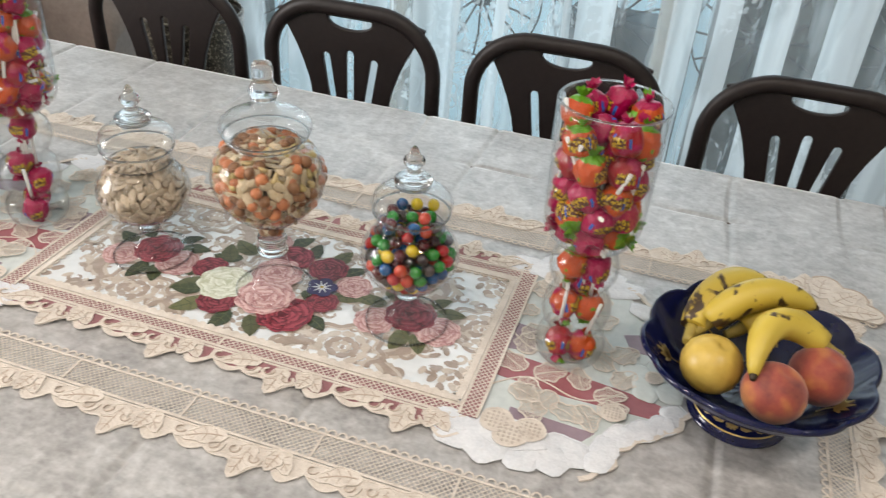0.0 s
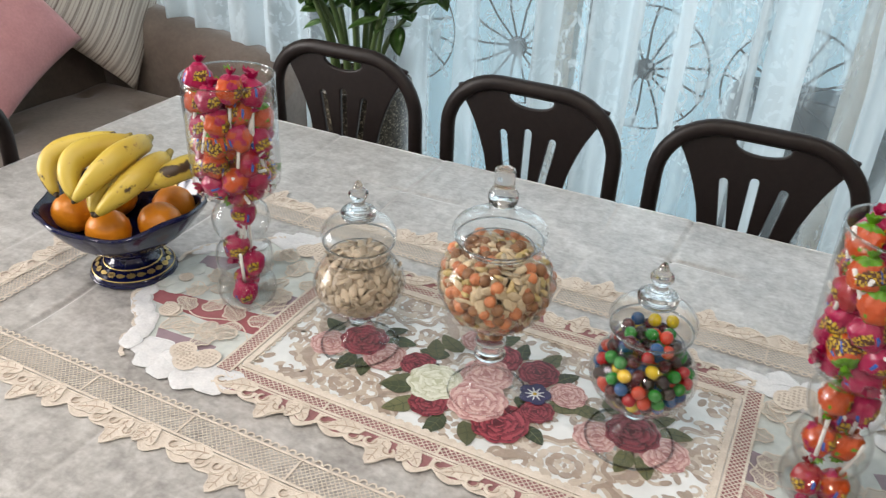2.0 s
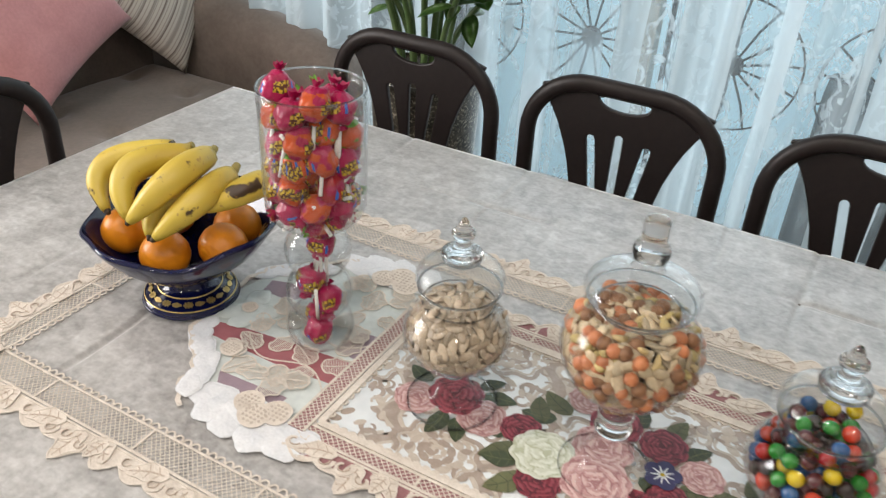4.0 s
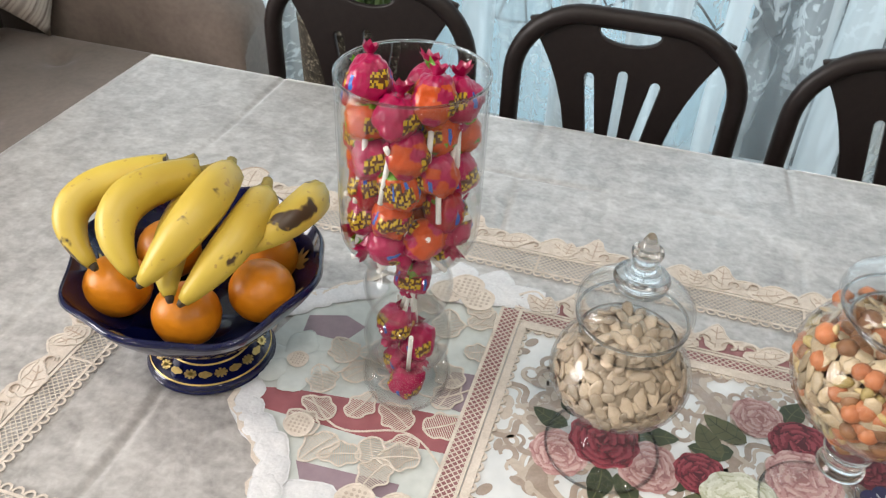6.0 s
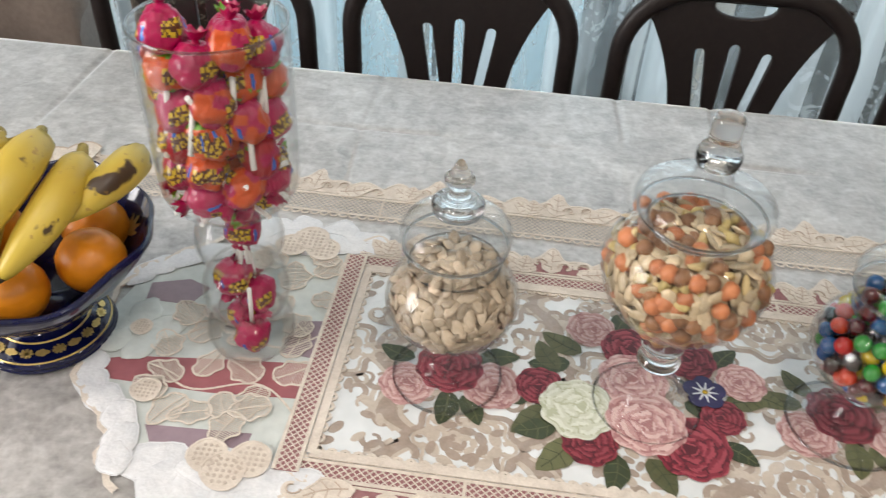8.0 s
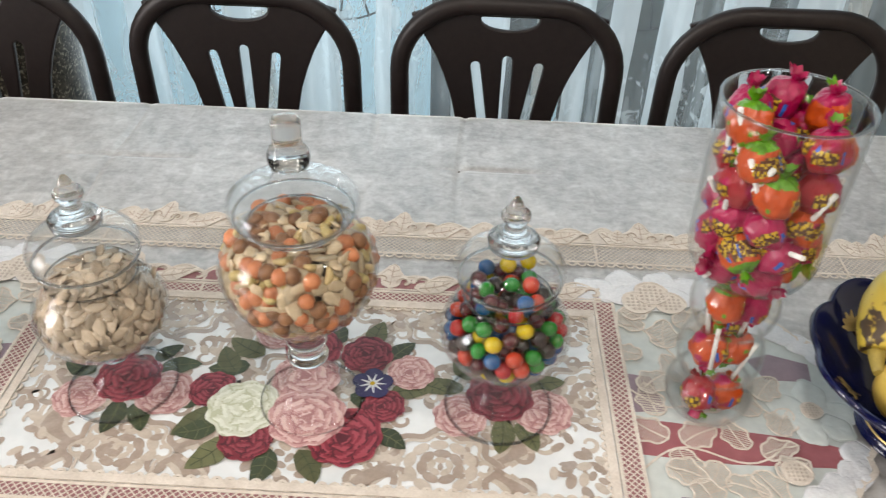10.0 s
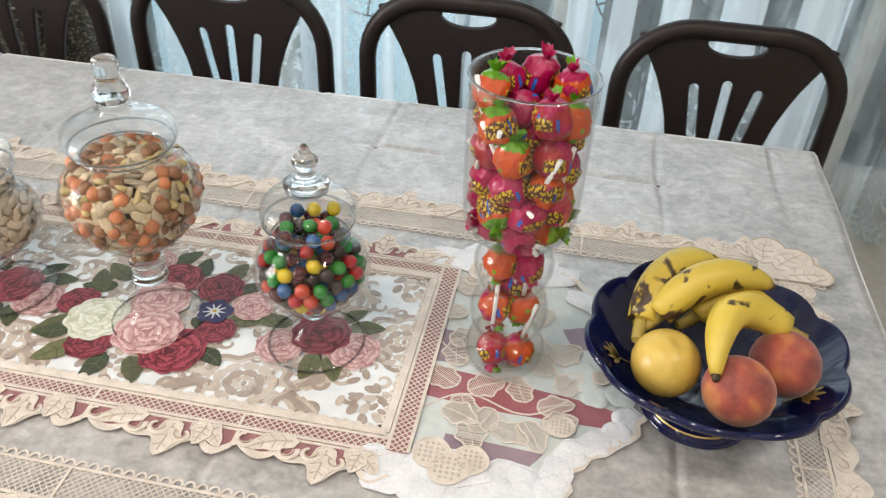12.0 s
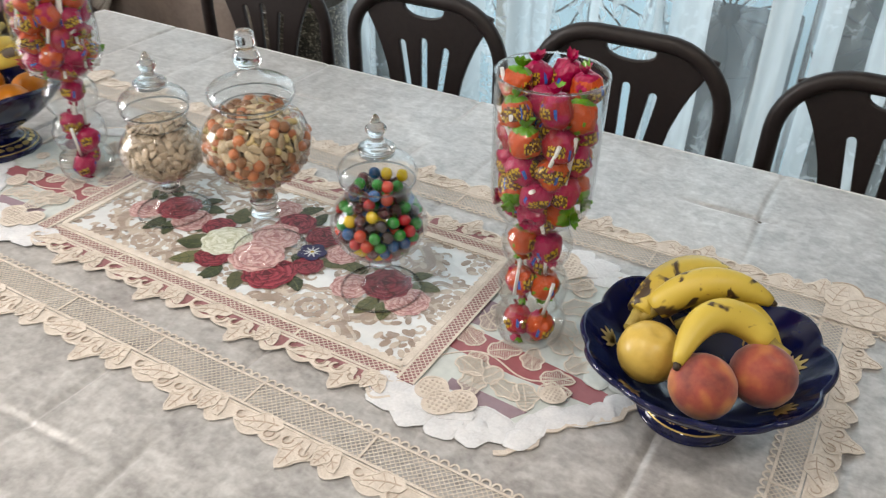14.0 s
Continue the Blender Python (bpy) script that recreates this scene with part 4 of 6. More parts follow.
def fill(profile, z0, z1, dome, layers, spacing, pick, rnd):
    """Bodies lying against the glass wall and over the heaped top, in layers from the outside inwards."""
    heap = Heap()
    for layer in range(layers):
        depth, done, cells = 0.003 + 0.0042 * layer, [], {}
        rr = max(p[0] for p in profile)
        for _ in range(9000):
            top = rnd.random() < 0.28
            if top:
                r = inside(profile, min(z1, profile[-1][1])) * math.sqrt(rnd.random()) * 0.97
                a = rnd.uniform(0, 2 * math.pi)
                z = z1 + dome * (1 - (r / rr) ** 2 * 1.6) - 0.004 * layer
                nrm = Vector((0.35 * math.cos(a) * r / rr, 0.35 * math.sin(a) * r / rr, 1)).normalized()
                p = Vector((r * math.cos(a), r * math.sin(a), z))
            else:
                z = rnd.uniform(z0, z1)
                r = inside(profile, z) - depth
                if r < 0.004 or rnd.random() > (r + 0.01) / rr:
                    continue
                slope = (inside(profile, z + 0.004) - inside(profile, z - 0.004)) / 0.008
                a = rnd.uniform(0, 2 * math.pi)
                nrm = Vector((math.cos(a), math.sin(a), -slope)).normalized()
                p = Vector((r * math.cos(a), r * math.sin(a), z)) + Vector((0, 0, 0.002)) * max(0, slope)
            key = (round(p.x / spacing), round(p.y / spacing), round(p.z / spacing))
            if any((p - q).length < spacing for dx in (-1, 0, 1) for dy in (-1, 0, 1) for dz in (-1, 0, 1) for q in cells.get((key[0] + dx, key[1] + dy, key[2] + dz), ())):
                continue
            cells.setdefault(key, []).append(p)
            size, point, mi, curl, flatness = pick(rnd)
            q = nrm.to_track_quat("Z", "Y").to_matrix().to_4x4()
            tilt = 26 if not top else 34
            m = Matrix.Translation(p) @ q @ pose(0, 0, 0, rnd.gauss(0, tilt * flatness), rnd.gauss(0, tilt * flatness), rnd.uniform(0, 360))
            if not top:
                m = Matrix.Translation(-nrm * 0.0015) @ m
            heap.add(m, size, point, mi, curl)
    return heap


def seed_pick(rnd):
    k = rnd.uniform(0.85, 1.12)
    return (0.0122 * k, 0.0064 * k, 0.0021 * k), 0.28, 0, 0.0, 0.55


def nut_pick(rnd):
    t = rnd.choices(range(6), (40, 13, 12, 7, 10, 18))[0]
    k = rnd.uniform(0.85, 1.15)
    if t in (0, 5):
        return (0.0126 * k, 0.0067 * k, 0.0021 * k), 0.28, 0, 0.0, 0.55
    if t in (1, 2):
        return (0.0096 * k, 0.0092 * k, 0.0088 * k), 0.05, t, 0.0, 1.0
    if t == 3:
        return (0.0100 * k, 0.0046 * k, 0.0040 * k), 0.12, 3, 0.45, 1.0
    return (0.0092 * k, 0.0055 * k, 0.0048 * k), 0.15, 4, 0.0, 1.0


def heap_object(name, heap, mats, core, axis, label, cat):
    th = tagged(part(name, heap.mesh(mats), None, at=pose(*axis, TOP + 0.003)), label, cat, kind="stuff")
    # Added inner body; its dark colour stands in for shade in the gaps.
    part("heap_core", lathe(bmesh.new(), core, 32), GAP_SHADE, th)
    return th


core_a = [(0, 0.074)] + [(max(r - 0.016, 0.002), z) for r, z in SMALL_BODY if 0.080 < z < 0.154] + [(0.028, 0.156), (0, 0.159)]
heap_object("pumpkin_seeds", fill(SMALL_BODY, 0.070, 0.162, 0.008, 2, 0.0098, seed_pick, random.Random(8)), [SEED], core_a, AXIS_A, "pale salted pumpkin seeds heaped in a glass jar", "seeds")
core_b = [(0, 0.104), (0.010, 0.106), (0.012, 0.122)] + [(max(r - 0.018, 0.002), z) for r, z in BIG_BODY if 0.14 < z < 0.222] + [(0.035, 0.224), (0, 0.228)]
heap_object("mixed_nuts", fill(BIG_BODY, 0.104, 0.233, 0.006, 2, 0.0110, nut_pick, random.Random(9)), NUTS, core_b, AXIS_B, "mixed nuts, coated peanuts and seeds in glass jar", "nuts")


# ---- lollipops ----
def foil(name, col):
    return grained(name, tuple(0.7 * v for v in col), col, 40, 0.30, 0.25, 0.002, Coat_Weight=0.35, Coat_Roughness=0.06, Specular_IOR_Level=0.3)


MAGENTA, ORANGE_FOIL, RED_FOIL = foil("magenta_wrapper", (0.40, 0.002, 0.075)), foil("orange_wrapper", (0.56, 0.075, 0.006)), foil("red_wrapper", (0.36, 0.008, 0.018))
GREEN_FOIL, YELLOW_FOIL, BLACK_INK, BLUE_FOIL = foil("lime_wrapper", (0.11, 0.31, 0.008)), foil("yellow_print", (0.62, 0.42, 0.02)), foil("dark_print", (0.10, 0.035, 0.012)), foil("blue_print", (0.03, 0.13, 0.55))


def build_lollipop(main, frill_mat, seed, label):
    rnd = random.Random(seed)
    th = empty("lollipop", None, label, "lollipop", "wrapped lollipops in the vases")
    bm = bmesh.new()
    R = 0.0192
    prof = [(R * math.cos(a) if 0 < i < 28 else 0, 1.08 * R * math.sin(a)) for i, a in enumerate([-math.pi / 2 + math.pi * i / 28 for i in range(29)])]
    lathe(bm, prof, 64)
    bars = [(rnd.uniform(0, 6.28), rnd.uniform(-0.2, 0.25)) for _ in range(3)]
    for v in bm.verts:
        n = noise.noise(Vector(v.co) * 70 + Vector((seed * 3.1, 0, 0))) + 0.6 * abs(noise.noise(Vector(v.co) * 170 + Vector((0, seed, 0)))) + 0.35 * noise.noise(Vector(v.co) * 330)
        v.co *= 1 + 0.20 * n
    for f in bm.faces:
        c = f.calc_center_median()
        a, h = math.atan2(c.y, c.x), c.z / R
        f.smooth = True
        for a0, h0 in bars:
            da = (a - a0 + math.pi) % (2 * math.pi) - math.pi
            hh = h - h0 - 0.12 * math.sin(3 * da)
            if abs(da) < 0.56 and abs(hh) < 0.44 * (1 - 0.5 * abs(da)):
                col, row = (da + 0.66) / 0.33 + 0.30 * math.sin(hh * 6 + seed), (hh + 0.44) / 0.44 + 0.22 * math.sin(da * 6 + seed)
                letter = 0.22 < col % 1 < 0.86 and 0.20 < row % 1 < 0.86 and not (0.42 < col % 1 < 0.60 and (0.35 < row % 1 < 0.62))
                f.material_index = 1 if letter else 2
            elif 0.80 < da < 0.98 and abs(hh) < 0.32:
                f.material_index = 3
        if h > 0.80 or (f.material_index == 0 and noise.noise(c * 75 + Vector((seed * 7, 0, 0))) > 0.30):
            f.material_index = 4
    part("wrapper", bm, [main, YELLOW_FOIL, BLACK_INK, BLUE_FOIL, frill_mat], th)
    for name, z, s, m, size in (("twist", R * 0.98, 1, frill_mat, 0.85), ("gather", -R * 0.98, -1, main, 0.7)):
        b = bmesh.new()
        rings = []
        for j, (rr, dz) in enumerate(((0.0056, 0), (0.0042, 0.003), (0.0090, 0.0075), (0.0135, 0.0125))):
            ring = []
            for k in range(16):
                a = 2 * math.pi * k / 16 + 0.3 * j
                q = rr * (1 + (0.10 if k % 2 else -0.08) * j / 3 + rnd.uniform(-0.16, 0.16) * j / 3)
                ring.append(b.verts.new((q * math.cos(a) * size, q * math.sin(a) * size * 0.62, z + s * dz * size + (0.0016 if k % 2 else -0.0012) * (j > 1) + rnd.uniform(-0.001, 0.0025) * (j == 3))))
            rings.append(ring)
        for r0, r1 in zip(rings, rings[1:]):
            for k in range(16):
                fc = b.faces.new((r0[k], r0[(k + 1) % 16], r1[(k + 1) % 16], r1[k]))
                fc.smooth = True
                fc.material_index = 1 if seed % 2 == 0 and 3 < k < 9 and r1 is rings[-1] else 0
        part(name, b, [m, GREEN_FOIL], th)
    part("stick", tube(bmesh.new(), [(0, 0, -R * 0.9), (0, 0, -R - 0.03), (0, 0, -R - 0.062)], 0.0026, 8, up=(0, 1, 0)), STICK, th)
    return th


KINDS = [build_lollipop(MAGENTA, MAGENTA, 1, "lollipop in crumpled magenta wrapper with yellow print"), build_lollipop(ORANGE_FOIL, GREEN_FOIL, 2, "lollipop in orange wrapper with a lime green twist"),
         build_lollipop(MAGENTA, MAGENTA, 3, "lollipop in crumpled pink wrapper with yellow print"), build_lollipop(ORANGE_FOIL, MAGENTA, 4, "lollipop in orange wrapper with a pink twist"), build_lollipop(RED_FOIL, MAGENTA, 6, "lollipop in red wrapper with a pink twist")]
used_kinds = set()


def put_lolly(kind, m):
    if kind not in used_kinds:
        used_kinds.add(kind)
        KINDS[kind].matrix_basis = m
        return KINDS[kind]
    return copy_thing(KINDS[kind], m)


def lolly_pose(axis, cup, p, rnd):
    """Stick and twist kept within the cup; a few sticks rest against the glass, most point inwards."""
    best, least, shown = None, 9.0, rnd.random() < 0.35
    for _ in range(260):
        d = Vector((rnd.gauss(0, 0.7), rnd.gauss(0, 0.7), -abs(rnd.gauss(0.7, 0.6)) if rnd.random() < 0.8 else rnd.uniform(-0.2, 0.9))).normalized()
        e, w = Vector(p) + d * 0.081, Vector(p) - d * 0.036
        miss = 0.0
        for q, gap in ((e, 0.004), (w, 0.021)):
            miss += max(0.0, math.hypot(q.x, q.y) - max(0.005, inside(cup, q.z) - gap)) + 2 * max(0.0, (0.222 if q is w else 0.205) - q.z)
        cost = 40 * miss + (0.4 * (0.07 - math.hypot(e.x, e.y)) if shown else 4 * math.hypot(e.x, e.y)) + 0.5 * max(0.0, e.z - 0.40)
        if cost < least:
            best, least = d, cost
    q = (-best).to_track_quat("Z", "Y").to_matrix().to_4x4()
    return Matrix.Translation((axis[0] + p[0], axis[1] + p[1], TOP + 0.003 + p[2])) @ q @ pose(0, 0, 0, 0, 0, rnd.uniform(0, 360))


for axis, cup, seed, weights, n in ((VASE_L, CUP, 11, (22, 28, 14, 22, 14), 45), (VASE_R, CUP_R, 12, (24, 30, 14, 22, 10), 38)):
    rnd = random.Random(seed)
    for p in pack(n, 0.0178, [(r - 0.004, z) for r, z in cup] + [(0.060, 0.5)], 0.198, 0.46, seed):
        put_lolly(rnd.choices(range(5), weights)[0], lolly_pose(axis, cup, p, rnd))
for x, y, z, k, a, b in ((0.004, 0.004, 0.168, 0, 172, 8), (-0.012, -0.004, 0.104, 2, 14, 8), (0.010, 0.006, 0.074, 0, -12, -10), (0.004, -0.010, 0.026, 0, 10, 6), (-0.010, 0.012, 0.034, 2, -10, 12), (0.002, 0.0, 0.205, 3, 178, 4)):
    put_lolly(k, pose(VASE_L[0] + x, VASE_L[1] + y, TOP + 0.004 + z, 180 + a, b, 40 * k))
for x, y, z, k, a, b in ((-0.014, -0.010, 0.162, 1, 172, 8), (0.016, -0.004, 0.158, 0, 10, -8), (-0.016, -0.006, 0.094, 3, -8, 8), (0.015, 0.004, 0.090, 1, 10, -6), (-0.014, -0.010, 0.030, 4, 12, 10), (0.016, -0.004, 0.028, 3, 8, -10), (0.0, 0.016, 0.124, 2, 190, 6), (0.0, 0.0, 0.190, 4, 178, 3)):
    put_lolly(k, pose(VASE_R[0] + x, VASE_R[1] + y, TOP + 0.004 + z, 180 + a, b, 40 * k))


# ---- lace border of the tablecloth ----
def leaf_outline(x0, y0, x1, y1, w, bend=0.0, n=9, lobed=0.14):
    """A pointed leaf from its foot to its tip, with softly lobed edges."""
    dx, dy = x1 - x0, y1 - y0
    L = math.hypot(dx, dy)
    ux, uy = dx / L, dy / L
    left, right, spine = [], [], []
    for i in range(n + 1):
        t = i / n
        h = w / 2 * math.sin(math.pi * t ** 0.8) ** 0.75 * (1 + lobed * math.sin(5 * math.pi * t))
        c = bend * math.sin(math.pi * t)
        px, py = x0 + dx * t - uy * c, y0 + dy * t + ux * c
        spine.append((px, py))
        left.append((px - uy * h, py + ux * h))
        right.append((px + uy * h, py - ux * h))
    return left + right[-2:0:-1], spine


def embroidered_leaf(bm, x0, y0, x1, y1, w, bend=0.0, z=0.0, fill_mi=0, vein_mi=1, rim_mi=0):
    out, spine = leaf_outline(x0, y0, x1, y1, w, bend)
    flat_shape(bm, out, z, 0.0009, fill_mi)
    ribbon(bm, spine[1:-1], 0.0016, z + 0.0009, 0.0005, vein_mi)
    for i in (2, 4, 6):
        for side in (3, -3):
            q = out[min(i + 1, len(out) - 1)] if side > 0 else out[-(i + 1)]
            a = spine[i]
            ribbon(bm, [a, ((a[0] + q[0]) / 2, (a[1] + q[1]) / 2), (a[0] + 0.8 * (q[0] - a[0]), a[1] + 0.8 * (q[1] - a[1]))], 0.0011, z + 0.0009, 0.0004, vein_mi)
    ribbon(bm, out + out[:1], 0.0018, z + 0.0008, 0.0008, rim_mi)


def curl(bm, cx, cy, r, a0, sweep, w, z, mi):
    """A small spiral scroll."""
    pts = [(cx + r * (1 - 0.6 * t) * math.cos(a0 + sweep * t), cy + r * (1 - 0.6 * t) * math.sin(a0 + sweep * t)) for t in [k / 12 for k in range(13)]]
    ribbon(bm, pts, lambda t: w * (1.1 - 0.5 * t), z, 0.0009, mi)


def lattice(bm, x0, x1, y0, y1, step, w, z, mi):
    h = y1 - y0
    n = int((x1 - x0 + h) / step) + 1
    for k in range(n):
        for s in (1, -1):
            a = x0 - h + k * step + 0.3 * step
            t0, t1 = max(0.0, (x0 - a) / h), min(1.0, (x1 - a) / h)
            if t1 - t0 < 0.05:
                continue
            pts = [(a + h * t, y0 + h * (t if s > 0 else 1 - t)) for t in (t0, t1)]
            ribbon(bm, pts, w, z + (0.0003 if s > 0 else 0), 0.0004, mi)


def lace_tile(L, band, leaf, backing=None):
    """One repeat of the lace: loops, a net band, and acanthus leaves ending in a point. x runs along, y outwards."""
    bm = bmesh.new()
    e = band
    if backing is not None:
        flat_shape(bm, [(0, 0.001), (L, 0.001), (L, e + 0.012), (0, e + 0.012)], -0.0006, 0.0005, 2)
    lattice(bm, 0, L, 0.003, e - 0.002, 0.0078, 0.0012, 0.0, 3)
    for y, w in ((0.002, 0.0035), (e - 0.002, 0.004), (e + 0.003, 0.003)):
        ribbon(bm, [(0, y), (L / 2, y), (L, y)], w, 0.0004, 0.0008, 0)
    ribbon(bm, [(0.002, 0.002), (0.002, e)], 0.0035, 0.0004, 0.0009, 0)
    n = int(L / 0.0135)
    for k in range(n):
        cx = (k + 0.5) * L / n
        ribbon(bm, [(cx + 0.0058 * math.cos(a), -0.0002 - 0.0072 * math.sin(a)) for a in [math.pi * j / 6 for j in range(7)]], 0.0026, 0.0004, 0.0009, 0)
    edge = []
    for k in range(33):
        t = k / 32
        peak = math.exp(-((t - 0.42) / 0.07) ** 2)
        d = 0.36 + 0.18 * abs(math.sin(4 * math.pi * t + 0.4)) + 0.44 * peak + 0.16 * math.exp(-((t - 0.12) / 0.09) ** 2) + 0.10 * math.exp(-((t - 0.75) / 0.12) ** 2)
        edge.append((t * L, e + leaf * min(d, 1.0)))
    flat_shape(bm, [(0, e + 0.004)] + edge + [(L, e + 0.004)], 0.0, 0.0006, 0)
    if backing is not None:
        flat_shape(bm, [(0.002, e + 0.005)] + [(min(max(x, 0.002), L - 0.002), e + 0.005 + 0.80 * (y - e - 0.008)) for x, y in edge] + [(L - 0.002, e + 0.005)], 0.0006, 0.0002, 2)
    ribbon(bm, edge, 0.0034 if backing else 0.0028, 0.0006, 0.0008, 0 if backing else 4)
    embroidered_leaf(bm, 0.41 * L, e + 0.004, 0.425 * L, e + leaf * 0.97, 0.17 * L, 0, 0.0008)
    embroidered_leaf(bm, 0.30 * L, e + 0.006, 0.07 * L, e + leaf * 0.52, 0.15 * L, 0.006, 0.0010)
    embroidered_leaf(bm, 0.60 * L, e + 0.006, 0.90 * L, e + leaf * 0.42, 0.15 * L, -0.005, 0.0010)
    embroidered_leaf(bm, 0.20 * L, e + 0.003, 0.23 * L, e + leaf * 0.58, 0.12 * L, 0, 0.0016)
    for cx, cy, a0, sw in ((0.51, 0.30, 3.5, -4.8), (0.33, 0.40, -0.4, 4.6), (0.66, 0.36, 3.6, -4.5), (0.94, 0.22, 3.0, -4.6)):
        curl(bm, cx * L, e + leaf * cy, 0.013, a0, sw, 0.0052, 0.0014, 0)
        curl(bm, cx * L, e + leaf * cy, 0.0085, a0, sw, 0.0016, 0.0023, 1)
    return mesh_of(bm, [BEIGE, CORD, backing or BEIGE, THREAD, THREAD])


LZ = TOP + 0.0014


def lace_side(parent, tile, L, x0, y0, x1, y1, name="lace_repeat", z=LZ):
    """Repeats along a line; the leaves point to the right-hand side of the direction."""
    d = math.hypot(x1 - x0, y1 - y0)
    n = max(1, round(d / L))
    a = math.degrees(math.atan2(y1 - y0, x1 - x0))
    for k in range(n):
        f = k / n
        ob = part(name, tile, None, parent, at=pose(x0 + (x1 - x0) * f, y0 + (y1 - y0) * f, z, 0, 0, a) @ Matrix.Diagonal((d / n / L, 1, 1, 1)))


BX0, BX1, BY0, BY1 = -1.330, 0.278, 0.645, 1.172
outer_tile = lace_tile(0.182, 0.046, 0.062)
end_tile = lace_tile(0.182, 0.036, 0.056)
lace_side(tablecloth, outer_tile, 0.182, BX1 + 0.116, BY0, BX0 - 0.063, BY0)
lace_side(tablecloth, outer_tile, 0.182, BX0 - 0.086, BY1, BX1 + 0.093, BY1)
lace_side(tablecloth, end_tile, 0.182, BX0, BY0, BX0, BY1)
lace_side(tablecloth, end_tile, 0.182, BX1, BY1, BX1, BY0)


def corner_piece():
    bm = bmesh.new()
    pts = [(0, 0)]
    for k in range(25):
        a = math.pi / 2 * k / 24
        r = 0.096 + 0.014 * abs(math.sin(6 * a))
        pts.append((r * math.cos(a), r * math.sin(a)))
    flat_shape(bm, pts, 0.0002, 0.0006, 0)
    ribbon(bm, pts[1:], 0.0028, 0.0008, 0.0008, 1)
    for a in (0.22, 0.78, 1.35):
        embroidered_leaf(bm, 0.035 * math.cos(a), 0.035 * math.sin(a), 0.105 * math.cos(a), 0.105 * math.sin(a), 0.034, 0.003, 0.0010)
    lattice(bm, 0.003, 0.040, 0.003, 0.040, 0.0078, 0.0012, 0.0009, 2)
    return mesh_of(bm, [BEIGE, CORD, THREAD])


corner_mesh = corner_piece()
for x, y, a in ((BX0, BY0, 180), (BX1, BY0, 270), (BX1, BY1, 0), (BX0, BY1, 90)):
    part("lace_corner", corner_mesh, None, tablecloth, at=pose(x, y, LZ + 0.0030, 0, 0, a))

# ---- runner in the middle of the table ----
runner = empty("table_runner", pose(0, 0, 0), "lace-edged satin table runner printed with roses", "table runner")
PX0, PX1, PY0, PY1 = -0.868, -0.186, 0.762, 1.056
PZ = TOP + 0.0030
part("centre_panel", box(bmesh.new(), PX0 - 0.030, PY0 - 0.026, PZ - 0.0012, PX1 + 0.030, PY1 + 0.026, PZ), SATIN, runner, "white satin panel with printed flowers")
strip_tile = lace_tile(0.166, 0.024, 0.059, PINKNET)
for x0, y0, x1, y1 in ((PX1 + 0.018, PY0 - 0.006, PX0 - 0.018, PY0 - 0.006), (PX0 - 0.018, PY1 + 0.006, PX1 + 0.018, PY1 + 0.006)):
    lace_side(runner, strip_tile, 0.166, x0, y0, x1, y1, z=PZ + 0.0012)


def net_strip():
    bm = bmesh.new()
    L = PY1 - PY0 + 0.05
    flat_shape(bm, [(0, 0), (L, 0), (L, 0.024), (0, 0.024)], 0.0002, 0.0008, 1)
    lattice(bm, 0, L, 0.002, 0.022, 0.0078, 0.0012, 0.0011, 0)
    for y in (0.0, 0.024):
        ribbon(bm, [(0, y), (L / 2, y), (L, y)], 0.004, 0.0010, 0.0010, 2)
    return mesh_of(bm, [THREAD, PINKNET, BEIGE])


strip = net_strip()
part("net_strip", strip, None, runner, at=pose(PX0 - 0.008, PY0 - 0.025, PZ + 0.0022, 0, 0, 90))
part("net_strip", strip, None, runner, at=pose(PX1 + 0.008, PY1 + 0.025, PZ + 0.0022, 0, 0, -90))


# printed damask: ogee ribbons, medallions with rosettes, scrolls
def clip(p, m=0.004):
    return (min(max(p[0], PX0 + m), PX1 - m), min(max(p[1], PY0 + m), PY1 - m))


def inside_panel(x, y, m=0.0):
    return PX0 + m < x < PX1 - m and PY0 + m < y < PY1 - m


def print_ribbon(bm, pts, w, z, mi):
    run = []
    for p in pts + [None]:
        if p is not None and inside_panel(*p, 0.006):
            run.append(p)
        else:
            if len(run) > 2:
                ribbon(bm, run, w, z, 0.00008, mi)
            run = []


def print_blob(bm, x, y, rx, ry, turn, z, mi, lobes=0, amp=0.2, n=14):
    if not inside_panel(x, y, max(rx, ry) * 0.9):
        return
    c, s = math.cos(turn), math.sin(turn)
    pts = []
    for k in range(n):
        a = 2 * math.pi * k / n
        r = 1 + amp * math.cos(lobes * a) if lobes else 1
        u, v = rx * r * math.cos(a), ry * r * math.sin(a)
        pts.append((x + c * u - s * v, y + s * u + c * v))
    flat_shape(bm, pts, z, 0.00008, mi)


damask = bmesh.new()
print_count = [0]


def level():
    """Each printed piece lies a hair above the last."""
    print_count[0] += 1
    return PZ + 0.0001 + 0.000003 * (print_count[0] % 211)


